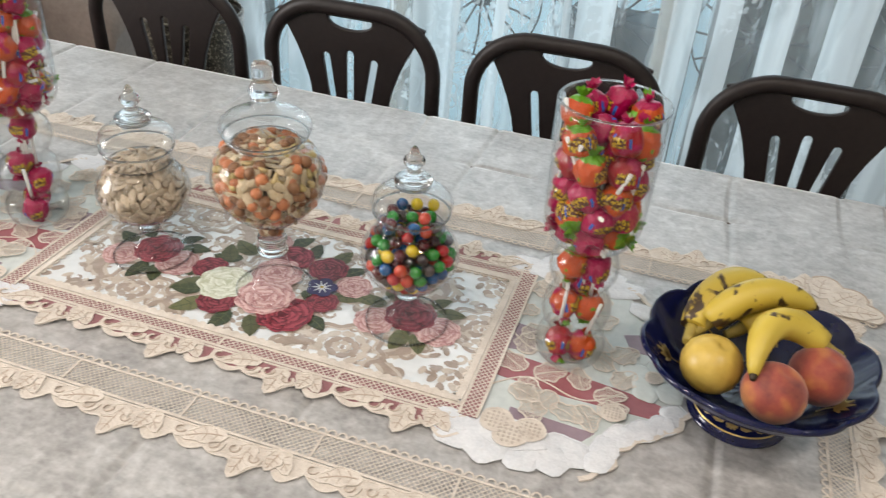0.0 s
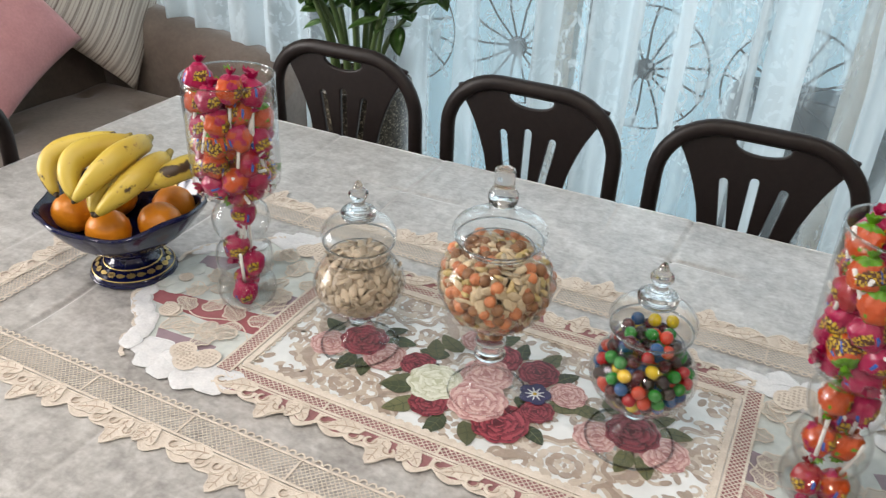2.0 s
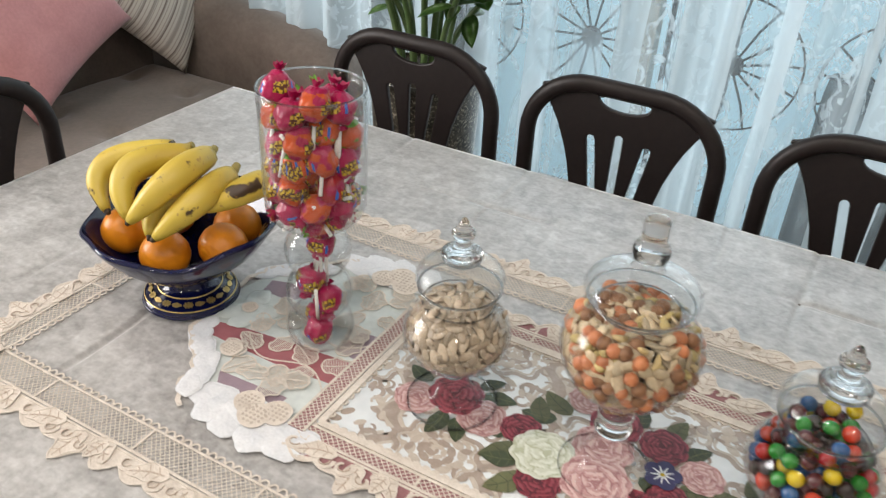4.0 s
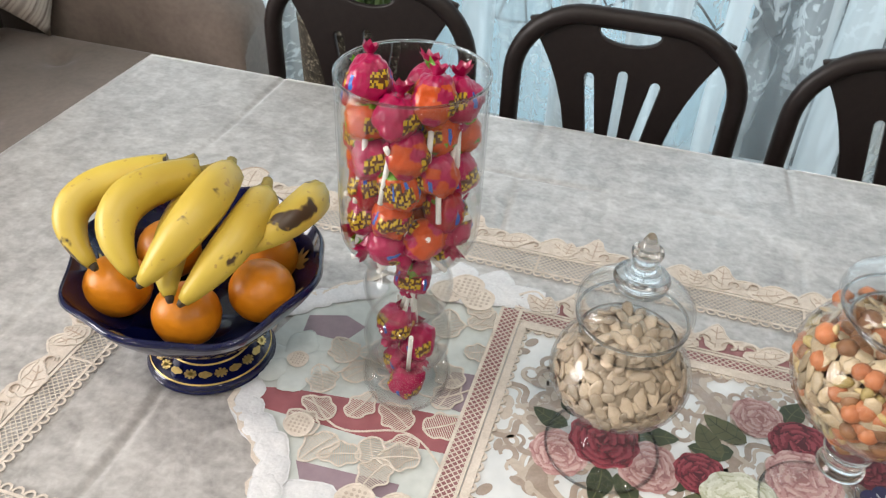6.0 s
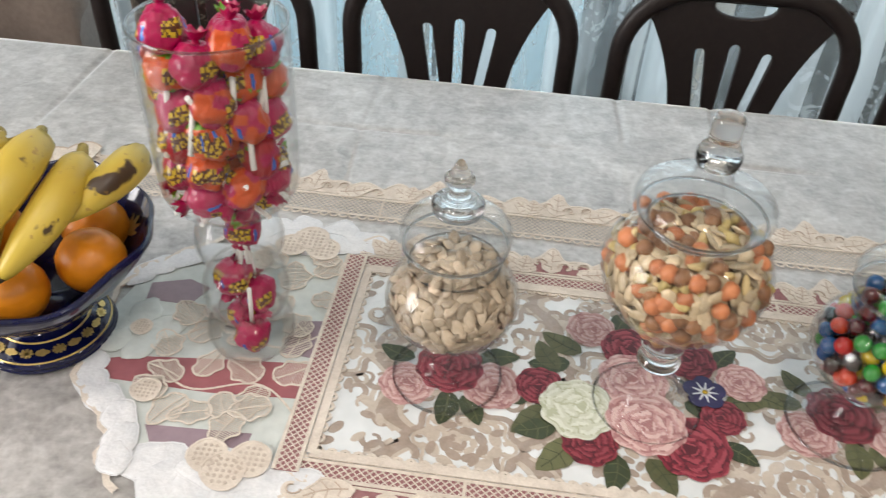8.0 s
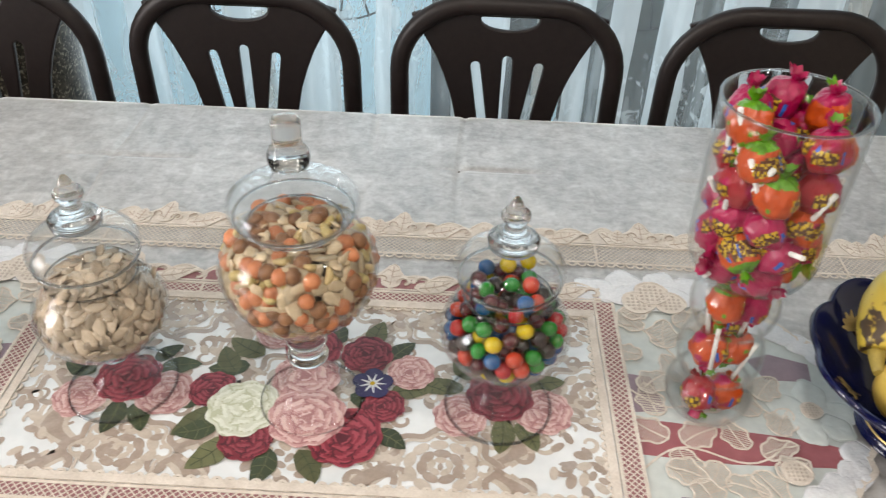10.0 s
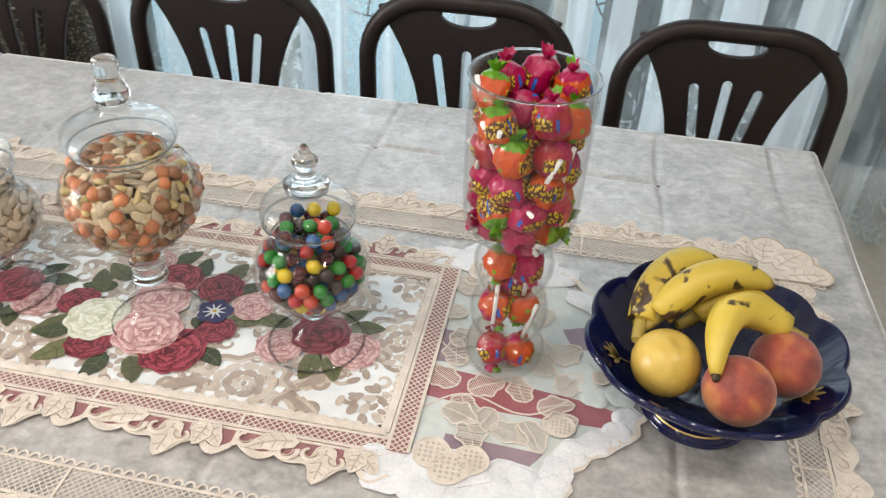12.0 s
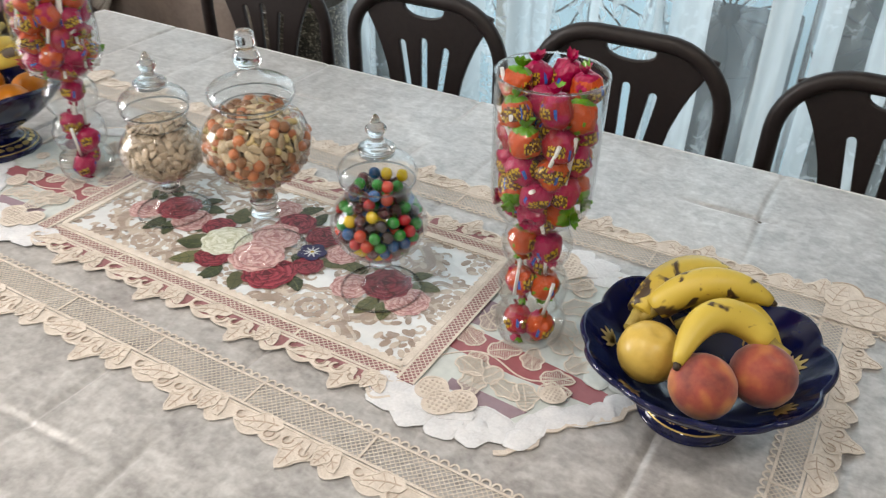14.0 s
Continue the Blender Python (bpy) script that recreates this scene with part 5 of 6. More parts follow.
DX, DY = 0.172, 0.115
rnd = random.Random(21)
for i in range(-1, 6):
    for j in range(-1, 4):
        mx, my = -0.887 + DX * i, 0.800 + 0.115 * j * 1.0
        if (i + j) % 2 == 0:
            for ring_n, rr, size, mi in ((9, 0.036, 0.010, 0), (6, 0.022, 0.009, 1), (4, 0.010, 0.007, 0)):
                for q in range(ring_n):
                    a = 2 * math.pi * q / ring_n + rr * 20
                    print_blob(damask, mx + rr * math.cos(a), my + 0.8 * rr * math.sin(a), size, size * 0.6, a + 0.9, level(), mi)
            continue
        for k, (r, mi) in enumerate(((0.058, 0), (0.050, 1))):
            ringp = [(mx + r * (1 + 0.10 * math.cos(8 * a)) * math.cos(a), my + 0.82 * r * (1 + 0.10 * math.cos(8 * a)) * math.sin(a)) for a in [2 * math.pi * q / 64 for q in range(65)]]
            print_ribbon(damask, ringp, 0.0075 if k == 0 else 0.004, level(), mi)
        for ring_n, rr, size, mi in ((10, 0.034, 0.0105, 1), (7, 0.020, 0.0095, 0), (5, 0.010, 0.0065, 1), (1, 0.0, 0.005, 0)):
            for q in range(ring_n):
                a = 2 * math.pi * q / ring_n + rr * 30
                print_blob(damask, mx + rr * math.cos(a), my + 0.85 * rr * math.sin(a), size, size * 0.62, a + math.pi / 2, level(), mi)
        for sx in (-1, 1):
            for sy in (-1, 1):
                for w0, off, mi in ((0.0165, 0.0, 0), (0.0060, 0.0145, 1), (0.0045, -0.0135, 1)):
                    pts = []
                    for q in range(25):
                        t = q / 24
                        pts.append((mx + sx * (0.060 + (DX - 0.115) * t + off + 0.016 * math.sin(2 * math.pi * t)), my + sy * (0.006 + (0.115 - 0.012) * t + 0.008 * math.sin(math.pi * t))))
                    print_ribbon(damask, pts, w0, level(), mi)
                for (ox, oy, r, a0) in ((0.070, 0.040, 0.016, 2.6), (0.088, 0.020, 0.011, 0.5), (0.046, 0.062, 0.013, 1.2)):
                    pts = [(mx + sx * (ox + r * (1 - 0.6 * t) * math.cos(a0 - 5 * t)), my + sy * (oy + r * (1 - 0.6 * t) * math.sin(a0 - 5 * t))) for t in [q / 14 for q in range(15)]]
                    print_ribbon(damask, pts, lambda t: 0.0072 * (1.1 - 0.6 * t), level(), 0)
                    print_blob(damask, mx + sx * (ox + 0.014), my + sy * (oy + 0.012), 0.010, 0.0055, sx * sy * 0.8, level(), 1)
for q in range(150):
    cx, cy = rnd.uniform(PX0 + 0.02, PX1 - 0.02), rnd.uniform(PY0 + 0.02, PY1 - 0.02)
    a0, r, s = rnd.uniform(0, 6.28), rnd.uniform(0.007, 0.014), rnd.choice((-1, 1))
    print_ribbon(damask, [(cx + r * (1 - 0.55 * t) * math.cos(a0 + s * 5 * t), cy + r * (1 - 0.55 * t) * math.sin(a0 + s * 5 * t)) for t in [k / 12 for k in range(13)]], lambda t: 0.0062 * (1.1 - 0.6 * t), level(), q % 2)
    print_blob(damask, cx + 1.3 * r * math.cos(a0), cy + 1.3 * r * math.sin(a0), 0.009, 0.0048, a0 + 0.8, level(), (q + 1) % 2)
part("damask_print", damask, [TAUPE_PRINT, CREAM_PRINT], runner, "taupe and cream printed scroll pattern")

# inner trim of little loops round the panel
trim = bmesh.new()
for (x0, y0, x1, y1) in ((PX0, PY0, PX1, PY0), (PX1, PY0, PX1, PY1), (PX1, PY1, PX0, PY1), (PX0, PY1, PX0, PY0)):
    L = math.hypot(x1 - x0, y1 - y0)
    ux, uy = (x1 - x0) / L, (y1 - y0) / L
    ribbon(trim, [(x0, y0), ((x0 + x1) / 2, (y0 + y1) / 2), (x1, y1)], 0.010, PZ + 0.0012, 0.0022 + (0.0003 if y0 == y1 else 0), 0)
    n = int(L / 0.0135)
    for k in range(n):
        c = (k + 0.5) * L / n
        pts = [(x0 + ux * (c + 0.0058 * math.cos(a)) - uy * 0.0085 * math.sin(a), y0 + uy * (c + 0.0058 * math.cos(a)) + ux * 0.0085 * math.sin(a)) for a in [math.pi * j / 6 for j in range(7)]]
        ribbon(trim, pts, 0.0034, PZ + 0.0008, 0.0014, 0)
part("loop_trim", trim, BEIGE, runner, "ecru looped lace trim")

# printed roses
ROSE = {
    "pink": [random_tone(grained("rose_pink_%d" % k, tuple(0.85 * v for v in c), c, 120, 0.5, 0.05), 0.85, 1.12) for k, c in enumerate(((0.50, 0.285, 0.275), (0.63, 0.44, 0.415), (0.36, 0.17, 0.17)))],
    "red": [random_tone(grained("rose_red_%d" % k, tuple(0.8 * v for v in c), c, 120, 0.5, 0.05), 0.75, 1.2) for k, c in enumerate(((0.20, 0.018, 0.034), (0.33, 0.055, 0.075), (0.085, 0.006, 0.014)))],
    "cream": [random_tone(grained("rose_cream_%d" % k, tuple(0.88 * v for v in c), c, 120, 0.5, 0.05), 0.88, 1.08) for k, c in enumerate(((0.60, 0.62, 0.50), (0.70, 0.72, 0.62), (0.46, 0.48, 0.34)))],
}
GREENS = [random_tone(grained("printed_leaf_%d" % k, tuple(0.7 * v for v in c), c, 90, 0.5, 0.05), 0.75, 1.25) for k, c in enumerate(((0.045, 0.060, 0.026), (0.12, 0.125, 0.055)))]
NAVY = grained("pansy_navy", (0.015, 0.012, 0.06), (0.04, 0.03, 0.12), 90, 0.5, 0.05)


def rose(x, y, r, kind, z, seed):
    """A printed rose in one sheet: rings of petals with pale lips and deep throats, and a ragged outline."""
    rnd = random.Random(seed)
    bm = bmesh.new()
    rings, turns = 20, 84
    offs = [rnd.random() for _ in range(8)]
    shift = Vector((seed * 1.7, seed * 0.9, 0))
    ox, oy = rnd.uniform(-0.12, 0.12), rnd.uniform(-0.12, 0.12)

    def place(i, k):
        a, rho = 2 * math.pi * k / turns, i / rings
        edge = 0.90 + 0.07 * abs(math.sin(4.5 * a + seed)) + 0.07 * noise.noise(Vector((2.2 * math.cos(a), 2.2 * math.sin(a), seed)))
        return (r * rho * edge * math.cos(a), r * rho * edge * math.sin(a), 0.0004 * (1 - rho * rho))

    centre = bm.verts.new((0, 0, 0.0004))
    grid = [[bm.verts.new(place(i, k)) for k in range(turns)] for i in range(1, rings + 1)]
    faces = [bm.faces.new((centre, grid[0][k], grid[0][(k + 1) % turns])) for k in range(turns)]
    for i in range(rings - 1):
        faces += [bm.faces.new((grid[i][k], grid[i + 1][k], grid[i + 1][(k + 1) % turns], grid[i][(k + 1) % turns])) for k in range(turns)]
    counts = (3, 4, 5, 5, 6, 7, 7, 7)
    for f in faces:
        c = f.calc_center_median() / r
        px, py = c.x - ox * (1 - c.length), c.y - oy * (1 - c.length)
        wob = noise.noise(Vector((px * 3, py * 3, 0)) + shift)
        rho, a = math.hypot(px, py) * 5.0 + 0.5 * wob, math.atan2(py, px) + 0.35 * wob
        ring = min(7, max(0, int(rho)))
        u, v = (a * counts[ring] / (2 * math.pi) + offs[ring]) % 1.0, rho - ring
        v += 0.30 * math.sin(math.pi * u) - 0.15
        if v > 0.62 and 0.10 < u < 0.88:
            f.material_index = 1
        elif v < 0.20 or u < 0.09:
            f.material_index = 2
        if ring == 0 and v < 0.8:
            f.material_index = 2
    part("printed_rose", bm, ROSE[kind], runner, "%s printed rose" % kind, at=pose(x, y, z))


def printed_leaf(x, y, turn, L, w, mi, z):
    bm = bmesh.new()
    out, spine = leaf_outline(0, 0, L, 0, w, 0.003, lobed=0.05)
    flat_shape(bm, out, 0, 0.00008, mi)
    ribbon(bm, spine[1:-1], 0.0012, 0.0001, 0.00005, 1 - mi)
    for i in (2, 4, 6):
        for q in (out[i + 1], out[-(i + 1)]):
            ribbon(bm, [spine[i], ((spine[i][0] + q[0]) / 2, (spine[i][1] + q[1]) / 2), q], 0.0008, 0.0001, 0.00005, 1 - mi)
    part("printed_leaf", bm, GREENS, runner, at=pose(x, y, z, 0, 0, turn))


FZ = PZ + 0.0015
bouquet = [(-0.581, 0.995, 0.036, "pink"), (-0.535, 0.968, 0.042, "red"), (-0.640, 0.893, 0.033, "red"), (-0.468, 0.962, 0.038, "red"), (-0.412, 0.935, 0.034, "pink"), (-0.585, 0.822, 0.036, "red"),
           (-0.478, 0.833, 0.050, "red"), (-0.440, 0.880, 0.030, "red"), (-0.598, 0.866, 0.050, "cream"), (-0.535, 0.918, 0.048, "pink"), (-0.524, 0.858, 0.053, "pink")]
for k, (x, y, r, kind) in enumerate(bouquet):
    rose(x, y, r * 0.88, kind, FZ + 0.0002 * k, 40 + k)
for k, (x, y, a, L) in enumerate(((-0.555, 1.005, 60, 0.05), (-0.60, 0.96, 150, 0.055), (-0.615, 0.94, 190, 0.05), (-0.63, 0.925, 120, 0.05), (-0.66, 0.88, 200, 0.04), (-0.645, 0.86, 230, 0.055), (-0.63, 0.835, 200, 0.05), (-0.61, 0.815, 230, 0.06),
                                  (-0.56, 0.80, 260, 0.05), (-0.525, 0.80, 300, 0.05), (-0.44, 0.835, 330, 0.045), (-0.425, 0.90, 10, 0.05), (-0.43, 0.96, 50, 0.045), (-0.455, 0.985, 80, 0.05), (-0.50, 0.99, 100, 0.045), (-0.39, 0.92, -20, 0.04), (-0.475, 0.895, -30, 0.05))):
    printed_leaf(-0.525 + 0.9 * (x + 0.525), 0.9 + 0.88 * (y - 0.9), a, L, L * 0.55, k % 2, FZ - 0.0003 + 0.00002 * k)
pansy = bmesh.new()
for q in range(5):
    a = math.pi / 2 + 2 * math.pi * q / 5
    flat_shape(pansy, [(0.013 * math.cos(a) + 0.012 * math.cos(b), 0.013 * math.sin(a) + 0.012 * math.sin(b)) for b in [2 * math.pi * k / 12 for k in range(12)]], 0.00006 * q, 0.00008, 0)
for q in range(9):
    a = 2 * math.pi * q / 9
    ribbon(pansy, [(0.002 * math.cos(a), 0.002 * math.sin(a)), (0.008 * math.cos(a), 0.008 * math.sin(a)), (0.015 * math.cos(a), 0.015 * math.sin(a))], lambda t: 0.004 * (1 - 0.7 * t), 0.0004, 0.00008, 1)
flat_shape(pansy, [(0.003 * math.cos(b), 0.003 * math.sin(b)) for b in [2 * math.pi * k / 8 for k in range(8)]], 0.0005, 0.00008, 2)
part("printed_pansy", pansy, [NAVY, WHITE_PETAL, YELLOW_FOIL], runner, "navy printed pansy", at=pose(-0.456, 0.912, FZ + 0.0026))
for k, ox in enumerate((0.0, 0.436)):
    for x, y, r, kind in ((-0.787, 0.872, 0.033, "pink"), (-0.693, 0.884, 0.036, "pink"), (-0.743, 0.905, 0.041, "red")):
        rose(x + ox, y, r, kind, FZ + (0.0004 if kind == "red" else 0), 60 + k + int(-100 * x))
    for x, y, a, L in ((-0.740, 0.866, 265, 0.05), (-0.722, 0.86, 300, 0.045), (-0.708, 0.925, 15, 0.05), (-0.718, 0.94, 50, 0.04), (-0.79, 0.915, 160, 0.045), (-0.775, 0.935, 125, 0.045)):
        printed_leaf(-0.743 + 0.88 * (x + 0.743) + ox, 0.893 + 0.85 * (y - 0.893), a, L, L * 0.55, k % 2, FZ - 0.0003)


# the runner's pointed ends, alike on both sides
def end_piece():
    """Built for the low-x end; the origin lies at the panel's edge, x outwards."""
    EX = lambda x: -0.892 - x
    made = []

    def add(name, bm, mats, label=""):
        made.append((name, mesh_of(bm, mats), label))

    def shift(pts):
        return [(EX(x), y) for x, y in pts]

    ground_ = [(-0.892, 0.728), (-0.985, 0.712), (-1.045, 0.735), (-1.075, 0.79), (-1.145, 0.845), (-1.158, 0.93), (-1.142, 1.008), (-1.080, 1.062), (-1.015, 1.112), (-0.892, 1.098)]
    bm = bmesh.new()
    flat_shape(bm, shift(ground_), 0.0, 0.0008, 0)
    add("end_ground", bm, [AQUA], "pale aqua satin end panel")
    bm = bmesh.new()
    flat_shape(bm, shift([(-0.894, 0.884), (-0.894, 0.832), (-1.00, 0.824), (-1.115, 0.826), (-1.142, 0.850), (-1.10, 0.862), (-1.00, 0.874)]), 0.0008, 0.0004, 0)
    add("wine_band", bm, [CRIMSON], "wine red satin band")
    for outline in ([(-0.935, 0.778), (-0.935, 0.738), (-1.02, 0.730), (-1.048, 0.772)], [(-1.055, 0.988), (-1.07, 0.955), (-1.125, 0.955), (-1.130, 0.985), (-1.085, 1.000)], [(-0.895, 0.955), (-0.895, 0.892), (-0.94, 0.896), (-0.93, 0.95)]):
        add("mauve_patch", flat_shape(bmesh.new(), shift(outline), 0.0008, 0.0004, 0), [MAUVE], "mauve satin patch")
    bm, lift = bmesh.new(), 0.0
    for x, y, a, L, w in ((-0.935, 0.855, 35, 0.048, 0.036), (-0.950, 0.850, 150, 0.048, 0.036), (-0.943, 0.842, 260, 0.05, 0.034), (-0.93, 0.888, 80, 0.052, 0.032), (-1.02, 0.845, 70, 0.046, 0.030), (-1.035, 0.838, 160, 0.046, 0.030), (-1.02, 0.815, 240, 0.05, 0.034), (-0.985, 0.825, 300, 0.046, 0.032),
                          (-0.985, 0.800, 200, 0.048, 0.030), (-1.06, 0.868, 120, 0.045, 0.034), (-1.045, 0.895, 60, 0.050, 0.034), (-1.02, 0.925, 20, 0.050, 0.034), (-0.975, 0.945, 60, 0.05, 0.036), (-0.955, 1.0, 100, 0.055, 0.038), (-1.0, 0.985, 140, 0.055, 0.036), (-1.015, 1.03, 80, 0.05, 0.034), (-0.925, 0.985, 20, 0.036, 0.028), (-0.93, 1.03, 60, 0.045, 0.032), (-0.925, 0.815, 200, 0.046, 0.034), (-0.955, 0.80, 250, 0.046, 0.034), (-1.045, 0.808, 150, 0.044, 0.032), (-0.915, 0.925, 140, 0.046, 0.034), (-0.96, 0.915, 200, 0.046, 0.032), (-1.0, 0.955, 200, 0.048, 0.034), (-1.05, 0.92, 130, 0.046, 0.036), (-0.975, 1.045, 160, 0.048, 0.034), (-0.912, 1.055, 150, 0.044, 0.032)):
        x, a = EX(x), math.radians(180 - a)
        out, spine = leaf_outline(x, y, x + L * math.cos(a), y + L * math.sin(a), w, 0.002, 20)
        lift += 0.00013
        ribbon(bm, out + out[:1], 0.0022, 0.0012 + lift, 0.0009, 0)
        ribbon(bm, spine, 0.0014, 0.0012 + lift, 0.0008, 0)
        for k in range(1, 20):
            ribbon(bm, [spine[k], out[k]], 0.0009, 0.0012 + lift, 0.0005, 0)
            ribbon(bm, [spine[k], out[-k]], 0.0009, 0.0012 + lift, 0.0005, 0)
    for x0, y0, x1, y1, b in ((-0.90, 0.81, -1.07, 0.86, 0.02), (-0.90, 0.93, -1.06, 0.90, -0.02), (-0.90, 1.04, -1.03, 0.94, 0.02)):
        pts = [(EX(x0 + (x1 - x0) * t), y0 + (y1 - y0) * t + b * math.sin(2 * math.pi * t)) for t in [k / 16 for k in range(17)]]
        ribbon(bm, pts, 0.0022, 0.0012, 0.0008, 0)
    add("embroidered_leaves", bm, [THREAD], "ecru embroidered leaf outlines")

    def petal_flower(cx, cy, petals, core, name, mat, label):
        bm = bmesh.new()
        for k, (dx, dy, rx, ry, a) in enumerate(petals):
            n = 20
            a = math.radians(180 - a)
            pts = []
            for q in range(n):
                b = 2 * math.pi * q / n
                w = 1 + 0.07 * math.sin(5 * b + k)
                u, v = rx * w * math.cos(b), ry * w * math.sin(b)
                pts.append((EX(cx + dx) + u * math.cos(a) - v * math.sin(a), cy + dy + u * math.sin(a) + v * math.cos(a)))
            z0, mx_, my_ = 0.0012 + 0.0003 * k, EX(cx + dx), cy + dy
            rings = [[bm.verts.new((mx_ + (x - mx_) * f, my_ + (y - my_) * f, z0 + h + (0.0004 * math.sin(q * 2.1) if 0.3 < f < 0.9 else 0))) for q, (x, y) in enumerate(pts)] for f, h in ((1, 0), (0.96, 0.0006), (0.75, 0.0013), (0.4, 0.0014), (0.12, 0.0008))]
            for r0, r1 in zip(rings, rings[1:]):
                for q in range(n):
                    bm.faces.new((r0[q], r0[(q + 1) % n], r1[(q + 1) % n], r1[q])).smooth = True
            bm.faces.new(rings[-1])
            ribbon(bm, pts + pts[:1], 0.0014, z0 + 0.0002, 0.0006, 0)
        top = 0.0024 + 0.0003 * len(petals)
        for k, (dx, dy, r) in enumerate(core):
            pts = [(EX(cx + dx) + r * (1 + 0.06 * math.cos(3 * b)) * math.cos(b), cy + dy + r * (1 + 0.06 * math.sin(2 * b)) * math.sin(b)) for b in [2 * math.pi * q / 18 for q in range(18)]]
            flat_shape(bm, pts, top + 0.0002 * k, 0.0010, 2)
            ribbon(bm, pts + pts[:1], 0.0024, top + 0.0010 + 0.0002 * k, 0.0007, 2)
            for i in range(-2, 3):
                for j in range(-2, 3):
                    if math.hypot(i, j) < 2.3:
                        bx, by = EX(cx + dx) + i * r * 0.3, cy + dy + j * r * 0.3
                        flat_shape(bm, [(bx + 0.1 * r * math.cos(b), by + 0.1 * r * math.sin(b)) for b in [1.05 * q for q in range(6)]], top + 0.0011 + 0.0002 * k, 0.0006, 1)
        add(name, bm, [mat, CREAM_PRINT, BEIGE], label)

    white = "white satin applique flower with ecru heart"
    petal_flower(-0.945, 0.722, [(-0.072, 0.006, 0.036, 0.026, 10), (-0.052, -0.010, 0.034, 0.026, 35), (-0.022, -0.018, 0.030, 0.026, 75), (0.020, -0.020, 0.032, 0.028, 110), (0.055, -0.012, 0.036, 0.026, 150), (0.078, 0.002, 0.028, 0.020, 170), (0.0, 0.008, 0.05, 0.026, 0)],
                 [(-0.024, 0.020, 0.020), (0.020, 0.022, 0.021), (-0.002, 0.004, 0.022)], "white_flower", WHITE_PETAL, white)
    petal_flower(-0.955, 1.098, [(-0.080, 0.002, 0.038, 0.024, 160), (-0.050, 0.018, 0.036, 0.026, 150), (-0.015, 0.026, 0.032, 0.024, 110), (0.030, 0.022, 0.036, 0.025, 70), (0.068, 0.012, 0.038, 0.022, 20), (0.095, 0.002, 0.032, 0.014, 0), (0.0, 0.0, 0.06, 0.026, 0)],
                 [(-0.022, -0.012, 0.021), (0.020, -0.014, 0.022), (0.0, 0.006, 0.023)], "white_flower", WHITE_PETAL, white)
    petal_flower(-1.110, 0.800, [(-0.030, 0.045, 0.022, 0.017, 110), (-0.018, 0.018, 0.024, 0.018, 130), (0.006, -0.002, 0.024, 0.019, 140), (0.032, -0.022, 0.024, 0.018, 120), (0.046, -0.050, 0.024, 0.018, 100), (0.050, -0.074, 0.022, 0.017, 120)],
                 [(0.046, 0.014, 0.016)], "white_petals", WHITE_PETAL, "white satin applique petals along the edge")
    petal_flower(-1.105, 1.035, [(-0.044, -0.036, 0.024, 0.017, 60), (-0.026, -0.016, 0.024, 0.018, 40), (0.0, 0.004, 0.026, 0.018, 40), (0.028, 0.020, 0.026, 0.018, 30)], [], "white_petals", WHITE_PETAL, "white satin applique petals along the edge")
    petal_flower(-1.108, 0.905, [(-0.030, 0.0, 0.026, 0.020, 0), (-0.008, 0.026, 0.026, 0.020, 90), (0.024, 0.006, 0.026, 0.020, 20), (0.008, -0.024, 0.026, 0.020, 80), (-0.022, -0.022, 0.022, 0.018, 50)], [(0, 0, 0.012)], "grey_flower", AQUA, "pale grey satin applique flower")
    bm = bmesh.new()
    edge = [(-1.042, 0.690), (-1.075, 0.720), (-1.080, 0.755), (-1.110, 0.785), (-1.145, 0.815), (-1.160, 0.85), (-1.168, 0.90), (-1.165, 0.96), (-1.158, 1.005), (-1.120, 1.045), (-1.075, 1.085), (-1.040, 1.12)]
    fine = []
    for k in range(len(edge) - 1):
        for t in (0, 0.25, 0.5, 0.75):
            x, y = edge[k][0] + (edge[k + 1][0] - edge[k][0]) * t, edge[k][1] + (edge[k + 1][1] - edge[k][1]) * t
            fine.append((EX(x) + 0.004 * math.sin(2 * math.pi * t), y))
    ribbon(bm, fine, 0.007, 0.0003, 0.0024, 0)
    add("scalloped_edge", bm, [BEIGE], "cream corded edge")
    return made


for name, me, label in end_piece():
    part(name, me, None, runner, label, at=pose(-0.892, 0, TOP + 0.0016) @ Matrix.Diagonal((-1, 1, 1, 1)))
    part(name, me, None, runner, label, at=pose(-0.162, 0, TOP + 0.0016))


# ---- sofa and cushions ----
sofa = empty("sofa", pose(0, 0, 0), "taupe brown velvet sofa with tufted seat", "sofa")
SX0, SX1, SY0, SY1, SZ = -3.15, -2.06, 0.35, 2.36, 0.385


